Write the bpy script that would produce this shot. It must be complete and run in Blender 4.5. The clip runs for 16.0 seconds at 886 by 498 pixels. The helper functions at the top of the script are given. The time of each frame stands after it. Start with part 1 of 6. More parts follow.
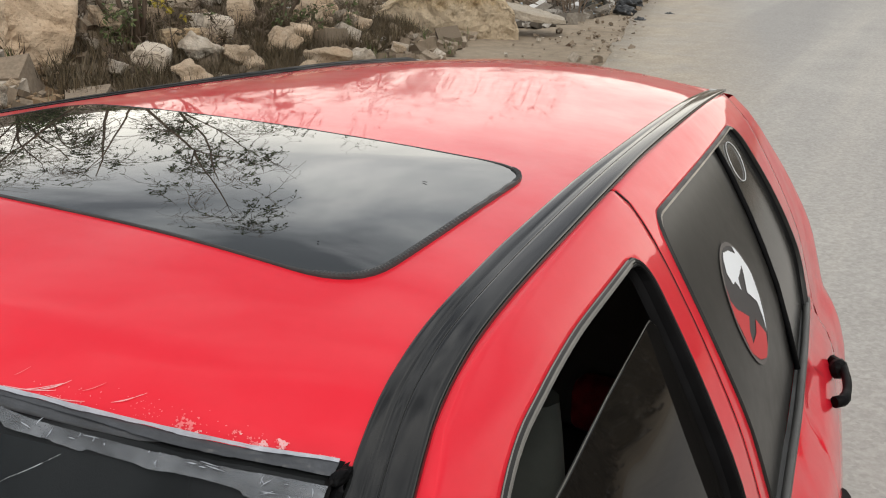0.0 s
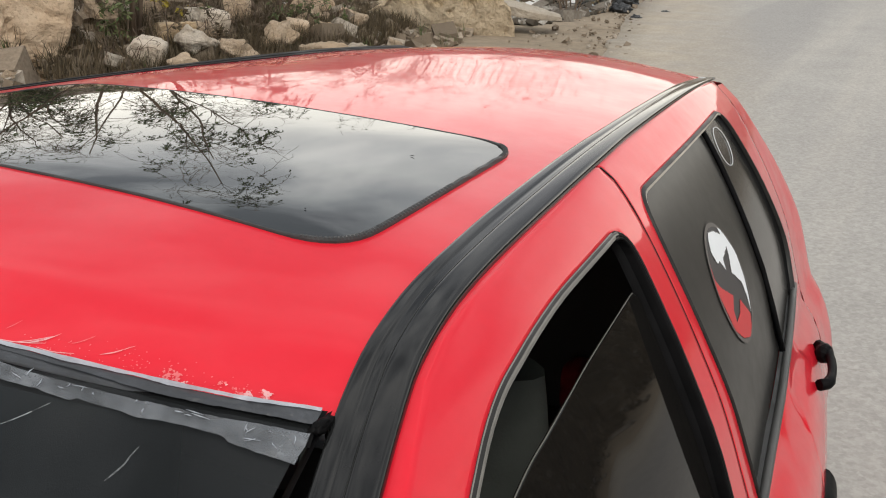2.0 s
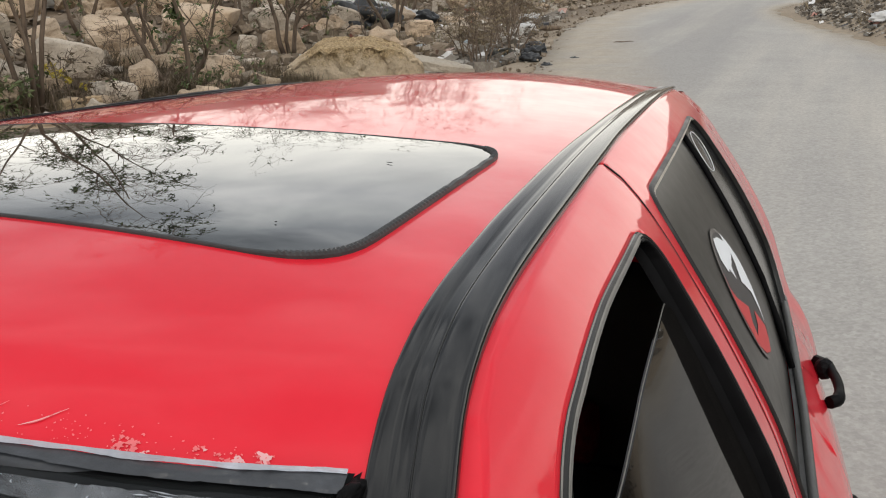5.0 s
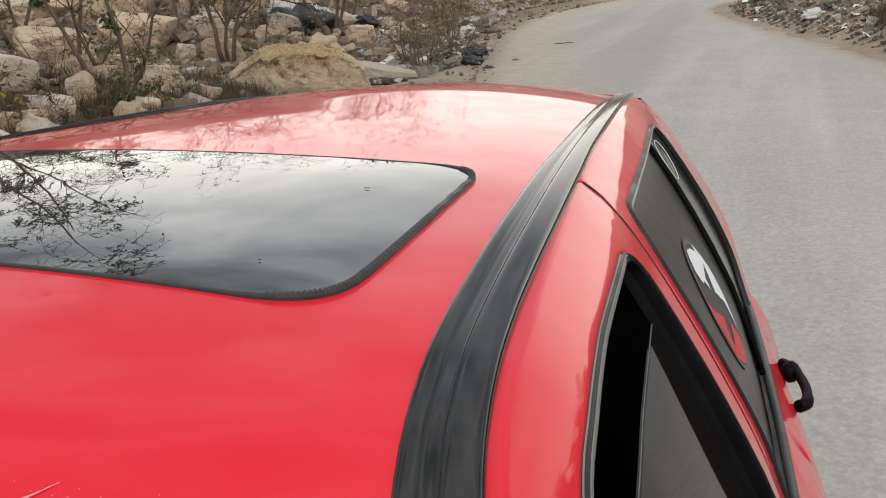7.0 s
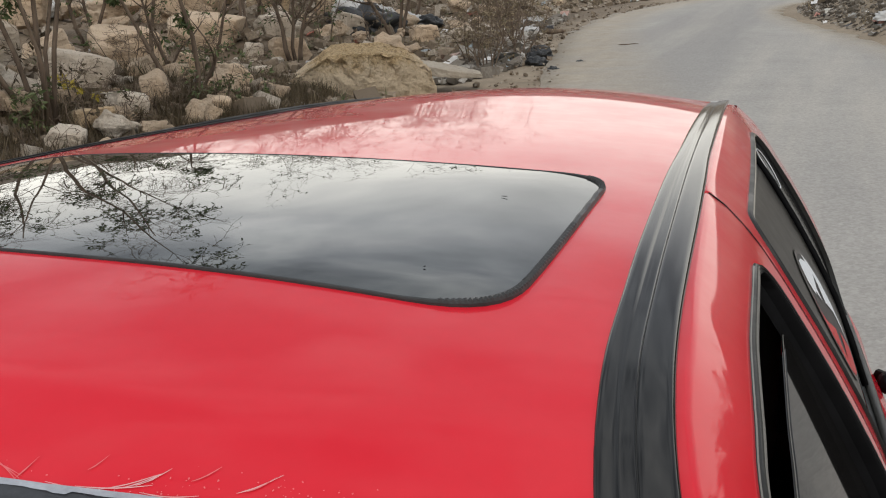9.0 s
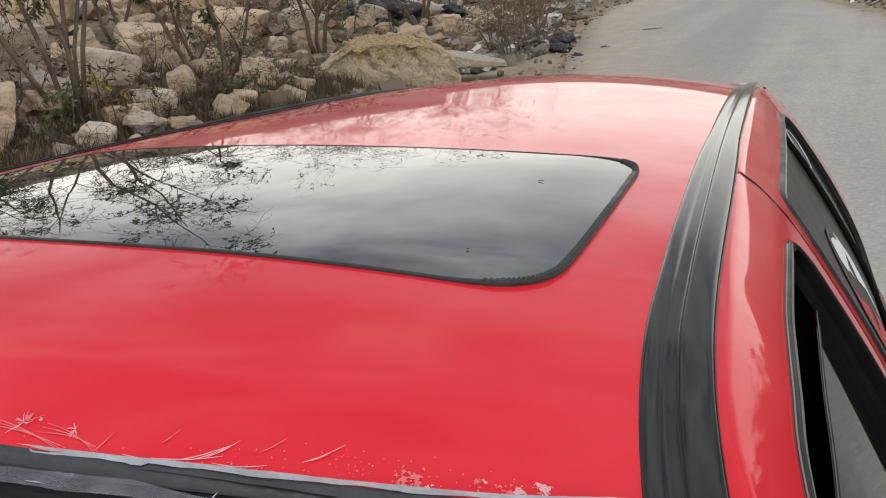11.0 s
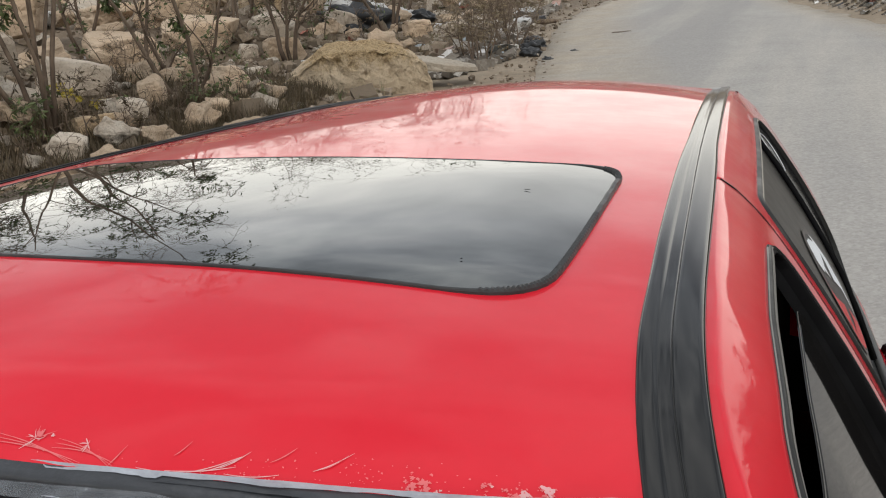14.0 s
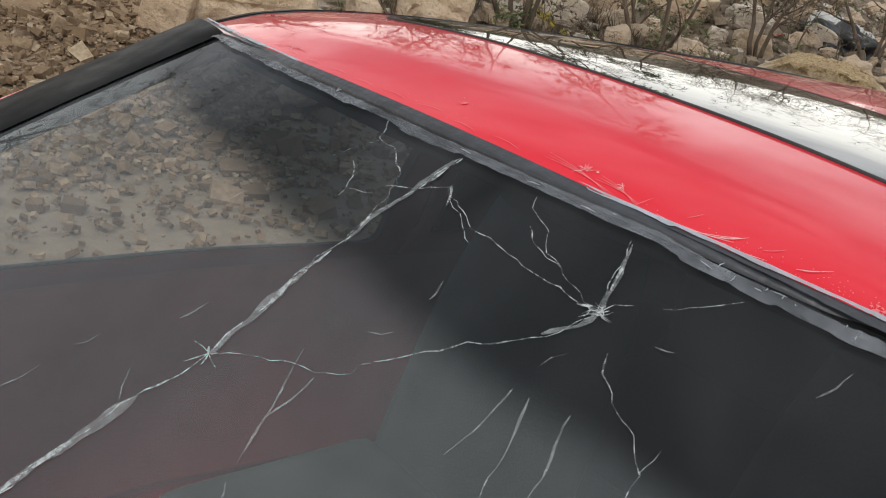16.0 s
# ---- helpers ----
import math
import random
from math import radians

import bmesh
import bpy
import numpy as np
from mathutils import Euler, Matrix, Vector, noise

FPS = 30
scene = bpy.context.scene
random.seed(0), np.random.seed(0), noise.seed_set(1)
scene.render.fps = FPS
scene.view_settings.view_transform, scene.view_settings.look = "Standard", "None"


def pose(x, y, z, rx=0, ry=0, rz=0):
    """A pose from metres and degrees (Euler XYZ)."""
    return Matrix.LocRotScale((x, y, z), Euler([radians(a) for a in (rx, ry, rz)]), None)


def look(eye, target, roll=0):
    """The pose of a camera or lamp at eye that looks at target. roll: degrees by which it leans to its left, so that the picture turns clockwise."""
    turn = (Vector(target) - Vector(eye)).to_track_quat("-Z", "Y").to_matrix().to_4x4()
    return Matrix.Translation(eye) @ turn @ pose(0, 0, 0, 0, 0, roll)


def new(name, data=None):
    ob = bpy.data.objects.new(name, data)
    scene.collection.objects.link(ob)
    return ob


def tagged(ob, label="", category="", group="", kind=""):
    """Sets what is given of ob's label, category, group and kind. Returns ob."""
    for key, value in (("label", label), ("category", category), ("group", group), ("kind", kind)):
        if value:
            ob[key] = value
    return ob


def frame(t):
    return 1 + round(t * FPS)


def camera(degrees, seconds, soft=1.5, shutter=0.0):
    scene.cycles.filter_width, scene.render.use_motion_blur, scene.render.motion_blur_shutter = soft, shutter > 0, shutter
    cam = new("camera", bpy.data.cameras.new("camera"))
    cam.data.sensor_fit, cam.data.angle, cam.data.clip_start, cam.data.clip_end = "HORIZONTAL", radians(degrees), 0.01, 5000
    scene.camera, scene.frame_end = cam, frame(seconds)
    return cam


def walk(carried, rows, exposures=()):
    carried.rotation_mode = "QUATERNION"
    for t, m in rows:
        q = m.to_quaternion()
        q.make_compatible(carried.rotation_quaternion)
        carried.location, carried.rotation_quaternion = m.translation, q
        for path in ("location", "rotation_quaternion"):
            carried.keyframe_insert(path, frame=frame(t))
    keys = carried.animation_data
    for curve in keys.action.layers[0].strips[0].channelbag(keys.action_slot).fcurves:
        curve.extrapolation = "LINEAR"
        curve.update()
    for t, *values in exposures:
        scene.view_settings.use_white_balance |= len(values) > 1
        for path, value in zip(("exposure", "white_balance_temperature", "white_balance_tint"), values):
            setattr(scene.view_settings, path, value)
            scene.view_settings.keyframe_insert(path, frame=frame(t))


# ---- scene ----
cam = camera(48.0, 16.0, 1.1)
PATH = [
    (0, (0.954, -0.567, 1.793), (0.078, 1.094, 1.104), 0.7),
    (0.5, (0.956, -0.565, 1.793), (0.09, 1.1, 1.1), 1.1),
    (1, (0.957, -0.569, 1.788), (0.094, 1.095, 1.09), 1.4),
    (1.5, (0.961, -0.575, 1.787), (0.094, 1.087, 1.089), 1.4),
    (2, (0.981, -0.59, 1.768), (0.113, 1.073, 1.077), 1.1),
    (2.5, (0.945, -0.565, 1.749), (0.064, 1.109, 1.098), 0.4),
    (3, (0.908, -0.549, 1.729), (-0.006, 1.11, 1.089), -0.5),
    (3.5, (0.905, -0.475, 1.711), (-0.001, 1.183, 1.057), -1.7),
    (4, (0.87, -0.462, 1.689), (0.012, 1.237, 1.072), -3.6),
    (4.5, (0.831, -0.474, 1.679), (0.037, 1.269, 1.103), -3.2),
    (5, (0.818, -0.447, 1.647), (0.074, 1.318, 1.072), -2.2),
    (5.2, (0.809, -0.44, 1.646), (0.093, 1.337, 1.073), -2.4),
    (7.3, (0.766, -0.424, 1.674), (0.125, 1.382, 1.102), -3.0),
    (7.5, (0.767, -0.428, 1.681), (0.123, 1.379, 1.115), -3.0),
    (8, (0.753, -0.442, 1.678), (0.092, 1.36, 1.117), -2.6),
    (8.5, (0.721, -0.464, 1.68), (0.021, 1.323, 1.118), -2.5),
    (9, (0.692, -0.481, 1.685), (-0.052, 1.286, 1.115), -2.9),
    (9.5, (0.68, -0.5, 1.686), (-0.067, 1.257, 1.09), -3.2),
    (11.8, (0.695, -0.536, 1.69), (-0.112, 1.199, 1.109), -4.9),
    (12, (0.69, -0.545, 1.69), (-0.098, 1.199, 1.109), -4.9),
    (12.5, (0.678, -0.552, 1.698), (-0.083, 1.205, 1.124), -4.7),
    (13, (0.677, -0.549, 1.703), (-0.079, 1.212, 1.132), -4.8),
    (13.5, (0.678, -0.544, 1.702), (-0.072, 1.218, 1.126), -4.9),
    (14, (0.681, -0.541, 1.702), (-0.061, 1.223, 1.12), -5.0),
    (14.5, (0.681, -0.538, 1.704), (-0.054, 1.227, 1.117), -5.1),
    (15, (0.675, -0.536, 1.704), (-0.06, 1.227, 1.112), -4.6),
    (15.4, (0.672, -0.534, 1.682), (-0.177, 1.178, 1.092), -0.6),
    (15.5, (0.674, -0.6, 1.677), (-0.233, 1.081, 1.083), 1.2),
    (15.8, (0.687, -0.706, 1.632), (-0.481, 0.792, 1.006), 7.5),
    (16, (0.698, -0.765, 1.602), (-0.631, 0.576, 0.943), 11.4),
]
walk(cam, [(t, look(eye, target, roll)) for t, eye, target, roll in PATH], [(0.0, 0.12, 6760, 10), (2.0, 0.15, 6760, 10), (3.5, 0.11, 6760, 10), (4.0, 0.12, 6760, 10), (4.5, -0.12, 6640, 10), (5.0, 0.0, 6640, 10), (7.5, 0.01, 6640, 10), (8.5, -0.08, 6640, 10), (9.0, -0.22, 6540, 10), (9.5, -0.18, 6540, 10), (12.0, -0.12, 6540, 10), (12.5, -0.1, 6540, 10), (13.0, -0.14, 6540, 10), (14.0, -0.1, 6540, 10), (15.5, -0.07, 6540, 10), (16.0, -0.02, 6540, 10)])

# ---- world and sun: bright overcast with broken cloud ----
world = bpy.data.worlds.new("overcast_sky")
scene.world = world
world.use_nodes = True
wn, wl = world.node_tree.nodes, world.node_tree.links
wn.clear()


def wnode(kind, **settings):
    n = wn.new(kind)
    for key, value in settings.items():
        n.inputs[key].default_value = value
    return n


sky = wn.new("ShaderNodeTexSky")
sky.sky_type, sky.sun_disc = "NISHITA", False
sky.sun_elevation, sky.sun_rotation = radians(54), radians(150)
coord = wn.new("ShaderNodeTexCoord")
stretch = wn.new("ShaderNodeMapping")
stretch.inputs["Scale"].default_value = (1.0, 1.0, 2.1)
stretch.inputs["Location"].default_value = (0.35, 0.1, 0.2)
clouds = wnode("ShaderNodeTexNoise", Scale=3.4, Detail=8.0, Roughness=0.55, Distortion=0.35)
shape = wn.new("ShaderNodeValToRGB")
shape.color_ramp.elements[0].position, shape.color_ramp.elements[0].color = 0.36, (0.26, 0.27, 0.285, 1)
shape.color_ramp.elements[1].position, shape.color_ramp.elements[1].color = 0.68, (1.0, 0.985, 0.95, 1)
mid = shape.color_ramp.elements.new(0.5)
mid.color = (0.56, 0.57, 0.58, 1)
cloud_bg = wnode("ShaderNodeBackground", Strength=2.34)
sky_bg = wnode("ShaderNodeBackground", Strength=0.06)
both = wnode("ShaderNodeMixShader", Fac=0.88)
out = wn.new("ShaderNodeOutputWorld")
wl.new(coord.outputs["Generated"], stretch.inputs["Vector"])
wl.new(stretch.outputs["Vector"], clouds.inputs["Vector"])
wl.new(clouds.outputs["Fac"], shape.inputs["Fac"])
split = wn.new("ShaderNodeSeparateXYZ")
rise = wn.new("ShaderNodeValToRGB")
rise.color_ramp.elements[0].position, rise.color_ramp.elements[0].color = 0.06, (1.05, 1.03, 0.98, 1)
rise.color_ramp.elements[1].position, rise.color_ramp.elements[1].color = 0.37, (0.58, 0.60, 0.63, 1)
rise.color_ramp.elements.new(0.18).color = (0.92, 0.91, 0.88, 1)
rise.color_ramp.elements.new(0.27).color = (0.68, 0.69, 0.71, 1)
rise.color_ramp.elements.new(0.52).color = (0.49, 0.51, 0.54, 1)
rise.color_ramp.elements.new(0.75).color = (0.72, 0.73, 0.75, 1)
tint = wn.new("ShaderNodeMix")
tint.data_type, tint.blend_type = "RGBA", "MULTIPLY"
tint.inputs[0].default_value = 1.0
wl.new(coord.outputs["Generated"], split.inputs["Vector"])
wl.new(split.outputs["Z"], rise.inputs["Fac"])
even = wn.new("ShaderNodeMix")
even.data_type = "RGBA"
even.inputs[7].default_value = (0.86, 0.85, 0.82, 1)
haze = wn.new("ShaderNodeMapRange")
haze.inputs["From Min"].default_value, haze.inputs["From Max"].default_value = 0.36, 0.10
haze.inputs["To Max"].default_value = 0.88
wl.new(split.outputs["Z"], haze.inputs["Value"])
wl.new(haze.outputs["Result"], even.inputs[0])
wl.new(shape.outputs["Color"], even.inputs[6])
wl.new(even.outputs[2], tint.inputs[6])
wl.new(rise.outputs["Color"], tint.inputs[7])
wl.new(tint.outputs[2], cloud_bg.inputs["Color"])
wl.new(sky.outputs["Color"], sky_bg.inputs["Color"])
wl.new(sky_bg.outputs["Background"], both.inputs[1])
wl.new(cloud_bg.outputs["Background"], both.inputs[2])
wl.new(both.outputs["Shader"], out.inputs["Surface"])

sun = new("sun", bpy.data.lights.new("sun", "SUN"))
sun.data.energy, sun.data.angle, sun.data.color = 1.25, radians(22), (1.0, 0.95, 0.88)
sun.matrix_world = look((0, 0, 0), (-0.35, 0.6, -0.95))

# ---- materials ----
class Mat:
    """A node material, built up step by step."""

    def __init__(self, name, color=(0.5, 0.5, 0.5), rough=0.6, metal=0.0, **more):
        self.m = bpy.data.materials.new(name)
        self.m.use_nodes = True
        self.t = self.m.node_tree
        self.b = self.t.nodes["Principled BSDF"]
        self.set("Base Color", (*color, 1))
        self.set("Roughness", rough)
        self.set("Metallic", metal)
        for key, value in more.items():
            self.set(key.replace("_", " "), value)
        self.tc = self.t.nodes.new("ShaderNodeTexCoord")

    def set(self, key, value):
        self.b.inputs[key].default_value = value
        return self

    def noise(self, scale, detail=4.0, rough=0.55, space="Object", stretch=(1, 1, 1)):
        mp = self.t.nodes.new("ShaderNodeMapping")
        mp.inputs["Scale"].default_value = stretch
        n = self.t.nodes.new("ShaderNodeTexNoise")
        n.inputs["Scale"].default_value, n.inputs["Detail"].default_value, n.inputs["Roughness"].default_value = scale, detail, rough
        self.t.links.new(self.tc.outputs[space], mp.inputs["Vector"])
        self.t.links.new(mp.outputs["Vector"], n.inputs["Vector"])
        return n.outputs["Fac"]

    def cells(self, scale, space="Object"):
        n = self.t.nodes.new("ShaderNodeTexVoronoi")
        n.inputs["Scale"].default_value = scale
        self.t.links.new(self.tc.outputs[space], n.inputs["Vector"])
        return n.outputs["Distance"], n.outputs["Color"]

    def per_object(self):
        return self.t.nodes.new("ShaderNodeObjectInfo").outputs["Random"]

    def per_island(self):
        return self.t.nodes.new("ShaderNodeNewGeometry").outputs["Random Per Island"]

    def ramp(self, fac, *stops):
        r = self.t.nodes.new("ShaderNodeValToRGB")
        e = r.color_ramp.elements
        for k, (pos, col) in enumerate(stops):
            s = e[k] if k < 2 else e.new(pos)
            s.position = pos
            s.color = (*col, 1) if not isinstance(col, float) else (col, col, col, 1)
        self.t.links.new(fac, r.inputs["Fac"])
        return r.outputs["Color"]

    def mix(self, fac, a, b, how="MIX"):
        n = self.t.nodes.new("ShaderNodeMix")
        n.data_type, n.blend_type = "RGBA", how
        for sock, value in ((n.inputs[0], fac), (n.inputs[6], a), (n.inputs[7], b)):
            if isinstance(value, (int, float)):
                sock.default_value = value
            elif isinstance(value, tuple):
                sock.default_value = (*value, 1)
            else:
                self.t.links.new(value, sock)
        return n.outputs[2]

    def to(self, key, value):
        self.t.links.new(value, self.b.inputs[key])
        return self

    def bump(self, height, strength=0.3, distance=0.01):
        n = self.t.nodes.new("ShaderNodeBump")
        n.inputs["Strength"].default_value, n.inputs["Distance"].default_value = strength, distance
        self.t.links.new(height, n.inputs["Height"])
        if self.b.inputs["Normal"].is_linked:
            self.t.links.new(self.b.inputs["Normal"].links[0].from_socket, n.inputs["Normal"])
        self.t.links.new(n.outputs["Normal"], self.b.inputs["Normal"])
        return self


def red_paint():
    k = Mat("faded_red_paint", rough=0.4, Specular_IOR_Level=0.12, Coat_Weight=0.9, Coat_Roughness=0.03, Coat_IOR=1.275)
    big, fine = k.noise(2.2, 4), k.noise(60, 3)
    k.to("Base Color", k.mix(0.25, k.ramp(big, (0.3, (0.65, 0.012, 0.026)), (0.7, (0.70, 0.016, 0.034))), k.ramp(fine, (0.3, (0.63, 0.011, 0.025)), (0.8, (0.72, 0.019, 0.038)))))
    k.to("Roughness", k.ramp(k.noise(9, 5), (0.3, 0.30), (0.75, 0.46)))
    k.to("Coat Roughness", k.ramp(k.noise(14, 4), (0.3, 0.018), (0.8, 0.045)))
    k.bump(k.noise(4.0, 2), 0.012, 0.01)
    return k.m


def rubber(name, col, rough=0.5, gloss=0.28):
    k = Mat(name, rough=rough, Specular_IOR_Level=gloss)
    n = k.noise(30, 5, stretch=(1, 0.15, 1))
    k.to("Base Color", k.ramp(n, (0.3, tuple(c * 0.75 for c in col)), (0.72, tuple(c * 1.5 for c in col))))
    k.to("Roughness", k.ramp(k.noise(12, 4), (0.3, rough - 0.12), (0.75, rough + 0.14)))
    k.bump(k.noise(220, 2), 0.15, 0.001)
    return k.m


def trim_rubber():
    k = Mat("black_rubber_trim", (0.010, 0.0104, 0.0106), 0.09, Specular_IOR_Level=0.38)
    k.to("Base Color", k.ramp(k.noise(20, 5), (0.3, (0.0085, 0.009, 0.0095)), (0.75, (0.013, 0.0136, 0.014))))
    k.to("Roughness", k.ramp(k.noise(3, 2), (0.3, 0.085), (0.75, 0.10)))
    return k.m


def sunroof_glass():
    k = Mat("dark_sunroof_glass", (0.012, 0.013, 0.014), 0.012, IOR=1.68, Coat_Weight=0.5, Coat_Roughness=0.01)
    k.to("Roughness", k.ramp(k.noise(18, 6, 0.7), (0.45, 0.008), (0.85, 0.035)))
    k.bump(k.noise(3.0, 1), 0.02, 0.004)
    k.set("Specular Tint", (0.90, 1.0, 0.94, 1))
    return k.m


def clear_glass():
    """A thin pane: tinted see-through with a mirror that grows with the angle."""
    m = bpy.data.materials.new("clear_windshield_glass")
    m.use_nodes = True
    t = m.node_tree
    t.nodes.remove(t.nodes["Principled BSDF"])
    see, shine, mix, fres = (t.nodes.new("ShaderNode" + n) for n in ("BsdfTransparent", "BsdfGlossy", "MixShader", "Fresnel"))
    shine.inputs["Color"].default_value = (0.92, 0.95, 1.0, 1)
    shine.inputs["Roughness"].default_value = 0.03
    fres.inputs["IOR"].default_value = 1.45
    weak = t.nodes.new("ShaderNodeMath")
    weak.operation, weak.inputs[1].default_value = "MULTIPLY", 0.42
    t.links.new(fres.outputs["Fac"], weak.inputs[0])
    t.links.new(weak.outputs["Value"], mix.inputs["Fac"])
    t.links.new(see.outputs["BSDF"], mix.inputs[1])
    t.links.new(shine.outputs["BSDF"], mix.inputs[2])
    # dark sun strip on top; below, dust thickened to paint in reflected sky haze
    dust_or_haze, coat = t.nodes.new("ShaderNodeBsdfDiffuse"), t.nodes.new("ShaderNodeMixShader")
    dust_or_haze.inputs["Color"].default_value = (0.40, 0.445, 0.46, 1)
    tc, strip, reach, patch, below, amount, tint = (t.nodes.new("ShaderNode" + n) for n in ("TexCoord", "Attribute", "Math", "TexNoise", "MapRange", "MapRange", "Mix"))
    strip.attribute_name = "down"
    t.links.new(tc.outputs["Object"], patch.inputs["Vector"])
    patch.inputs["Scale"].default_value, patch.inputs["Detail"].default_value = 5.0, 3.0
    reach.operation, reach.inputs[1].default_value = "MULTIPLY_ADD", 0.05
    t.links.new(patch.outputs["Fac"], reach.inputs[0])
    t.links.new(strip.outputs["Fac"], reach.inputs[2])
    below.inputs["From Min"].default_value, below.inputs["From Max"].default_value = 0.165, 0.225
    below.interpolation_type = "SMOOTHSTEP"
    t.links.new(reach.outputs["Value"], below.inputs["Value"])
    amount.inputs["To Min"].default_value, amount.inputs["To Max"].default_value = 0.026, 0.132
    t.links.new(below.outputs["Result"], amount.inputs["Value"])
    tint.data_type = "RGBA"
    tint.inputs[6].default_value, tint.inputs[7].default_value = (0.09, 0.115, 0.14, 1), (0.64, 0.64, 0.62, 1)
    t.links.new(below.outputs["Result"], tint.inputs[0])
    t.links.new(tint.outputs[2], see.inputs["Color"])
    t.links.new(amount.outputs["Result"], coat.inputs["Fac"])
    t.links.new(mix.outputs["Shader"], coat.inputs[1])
    t.links.new(dust_or_haze.outputs["BSDF"], coat.inputs[2])
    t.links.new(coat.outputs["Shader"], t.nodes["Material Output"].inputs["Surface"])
    return m


def film_glass(name, col, rough, ior):
    k = Mat(name, col, rough, IOR=ior)
    k.to("Base Color", k.ramp(k.noise(8, 5), (0.3, col), (0.8, tuple(c * 1.3 for c in col))))
    k.to("Roughness", k.ramp(k.noise(26, 5), (0.35, rough * 0.92), (0.8, rough * 1.1)))
    return k.m


def asphalt():
    k = Mat("dusty_pale_asphalt", rough=0.88)
    big, mid_n, fine = k.noise(0.22, 5), k.noise(1.7, 5), k.noise(34, 4, 0.7)
    base = k.ramp(mid_n, (0.28, (0.335, 0.325, 0.305)), (0.75, (0.43, 0.418, 0.393)))
    base = k.mix(k.ramp(big, (0.42, 0.0), (0.62, 0.7)), base, (0.32, 0.31, 0.298))
    streak = k.noise(0.5, 5, 0.6, stretch=(2.2, 0.16, 1))
    base = k.mix(k.ramp(streak, (0.46, 0.0), (0.66, 0.75)), base, (0.52, 0.485, 0.43))
    track = k.noise(0.35, 4, 0.55, stretch=(1.6, 0.10, 1))
    base = k.mix(k.ramp(track, (0.49, 0.0), (0.60, 0.7)), base, (0.245, 0.243, 0.243))
    edge = k.t.nodes.new("ShaderNodeAttribute")
    edge.attribute_name = "dust_or_haze"
    dusty = k.mix(1.0, edge.outputs["Fac"], k.ramp(k.noise(1.1, 6, 0.65), (0.3, 0.45), (0.55, 1.0)), "MULTIPLY")
    base = k.mix(dusty, base, k.ramp(k.noise(4, 5), (0.3, (0.33, 0.275, 0.20)), (0.7, (0.46, 0.39, 0.295))))
    d, c = k.cells(85)
    base = k.mix(k.ramp(d, (0.0, 0.4), (0.5, 0.0)), base, (0.42, 0.40, 0.37))
    d2, c2 = k.cells(52)
    base = k.mix(0.20, base, k.ramp(c2, (0.15, (0.22, 0.205, 0.185)), (0.85, (0.56, 0.535, 0.49))))
    base = k.mix(k.ramp(fine, (0.38, 0.30), (0.62, 0.0)), base, (0.18, 0.17, 0.155))
    k.to("Base Color", base).bump(fine, 0.08, 0.005).bump(mid_n, 0.25, 0.02)
    return k.m


def dirt():
    k = Mat("dry_brown_verge_dirt", rough=0.95)
    a, b, c = k.noise(0.5, 5), k.noise(6, 6, 0.65), k.noise(45, 4)
    pos = k.t.nodes.new("ShaderNodeSeparateXYZ")
    k.t.links.new(k.tc.outputs["Object"], pos.inputs["Vector"])
    base = k.ramp(a, (0.32, (0.22, 0.175, 0.12)), (0.66, (0.38, 0.325, 0.25)))
    reach = k.t.nodes.new("ShaderNodeMapRange")
    reach.inputs["From Min"].default_value, reach.inputs["From Max"].default_value = -4.6, -6.2
    k.t.links.new(pos.outputs["X"], reach.inputs["Value"])
    along = k.t.nodes.new("ShaderNodeMapRange")
    along.inputs["From Min"].default_value, along.inputs["From Max"].default_value = 3.0, 5.0
    k.t.links.new(pos.outputs["Y"], along.inputs["Value"])
    # dark brown bank soil, its tone also painting the shade between rocks
    soil = k.mix(along.outputs["Result"], k.ramp(a, (0.3, (0.19, 0.12, 0.064)), (0.7, (0.37, 0.25, 0.145))), k.ramp(a, (0.3, (0.05, 0.038, 0.026)), (0.7, (0.15, 0.112, 0.075))))
    base = k.mix(reach.outputs["Result"], base, soil)
    base = k.mix(0.4, base, k.ramp(b, (0.30, (0.08, 0.058, 0.038)), (0.72, (0.36, 0.28, 0.20))))
    right = k.t.nodes.new("ShaderNodeMapRange")
    right.inputs["From Min"].default_value, right.inputs["From Max"].default_value = 3.6, 5.2
    k.t.links.new(pos.outputs["X"], right.inputs["Value"])
    base = k.mix(right.outputs["Result"], base, k.ramp(k.noise(1.6, 6, 0.7), (0.36, (0.03, 0.024, 0.017)), (0.66, (0.16, 0.125, 0.085))))
    d, col = k.cells(24)
    base = k.mix(k.ramp(d, (0.05, 0.35), (0.34, 0.0)), base, (0.38, 0.325, 0.26))
    k.to("Base Color", base).bump(b, 0.5, 0.05).bump(c, 0.5, 0.012)
    return k.m


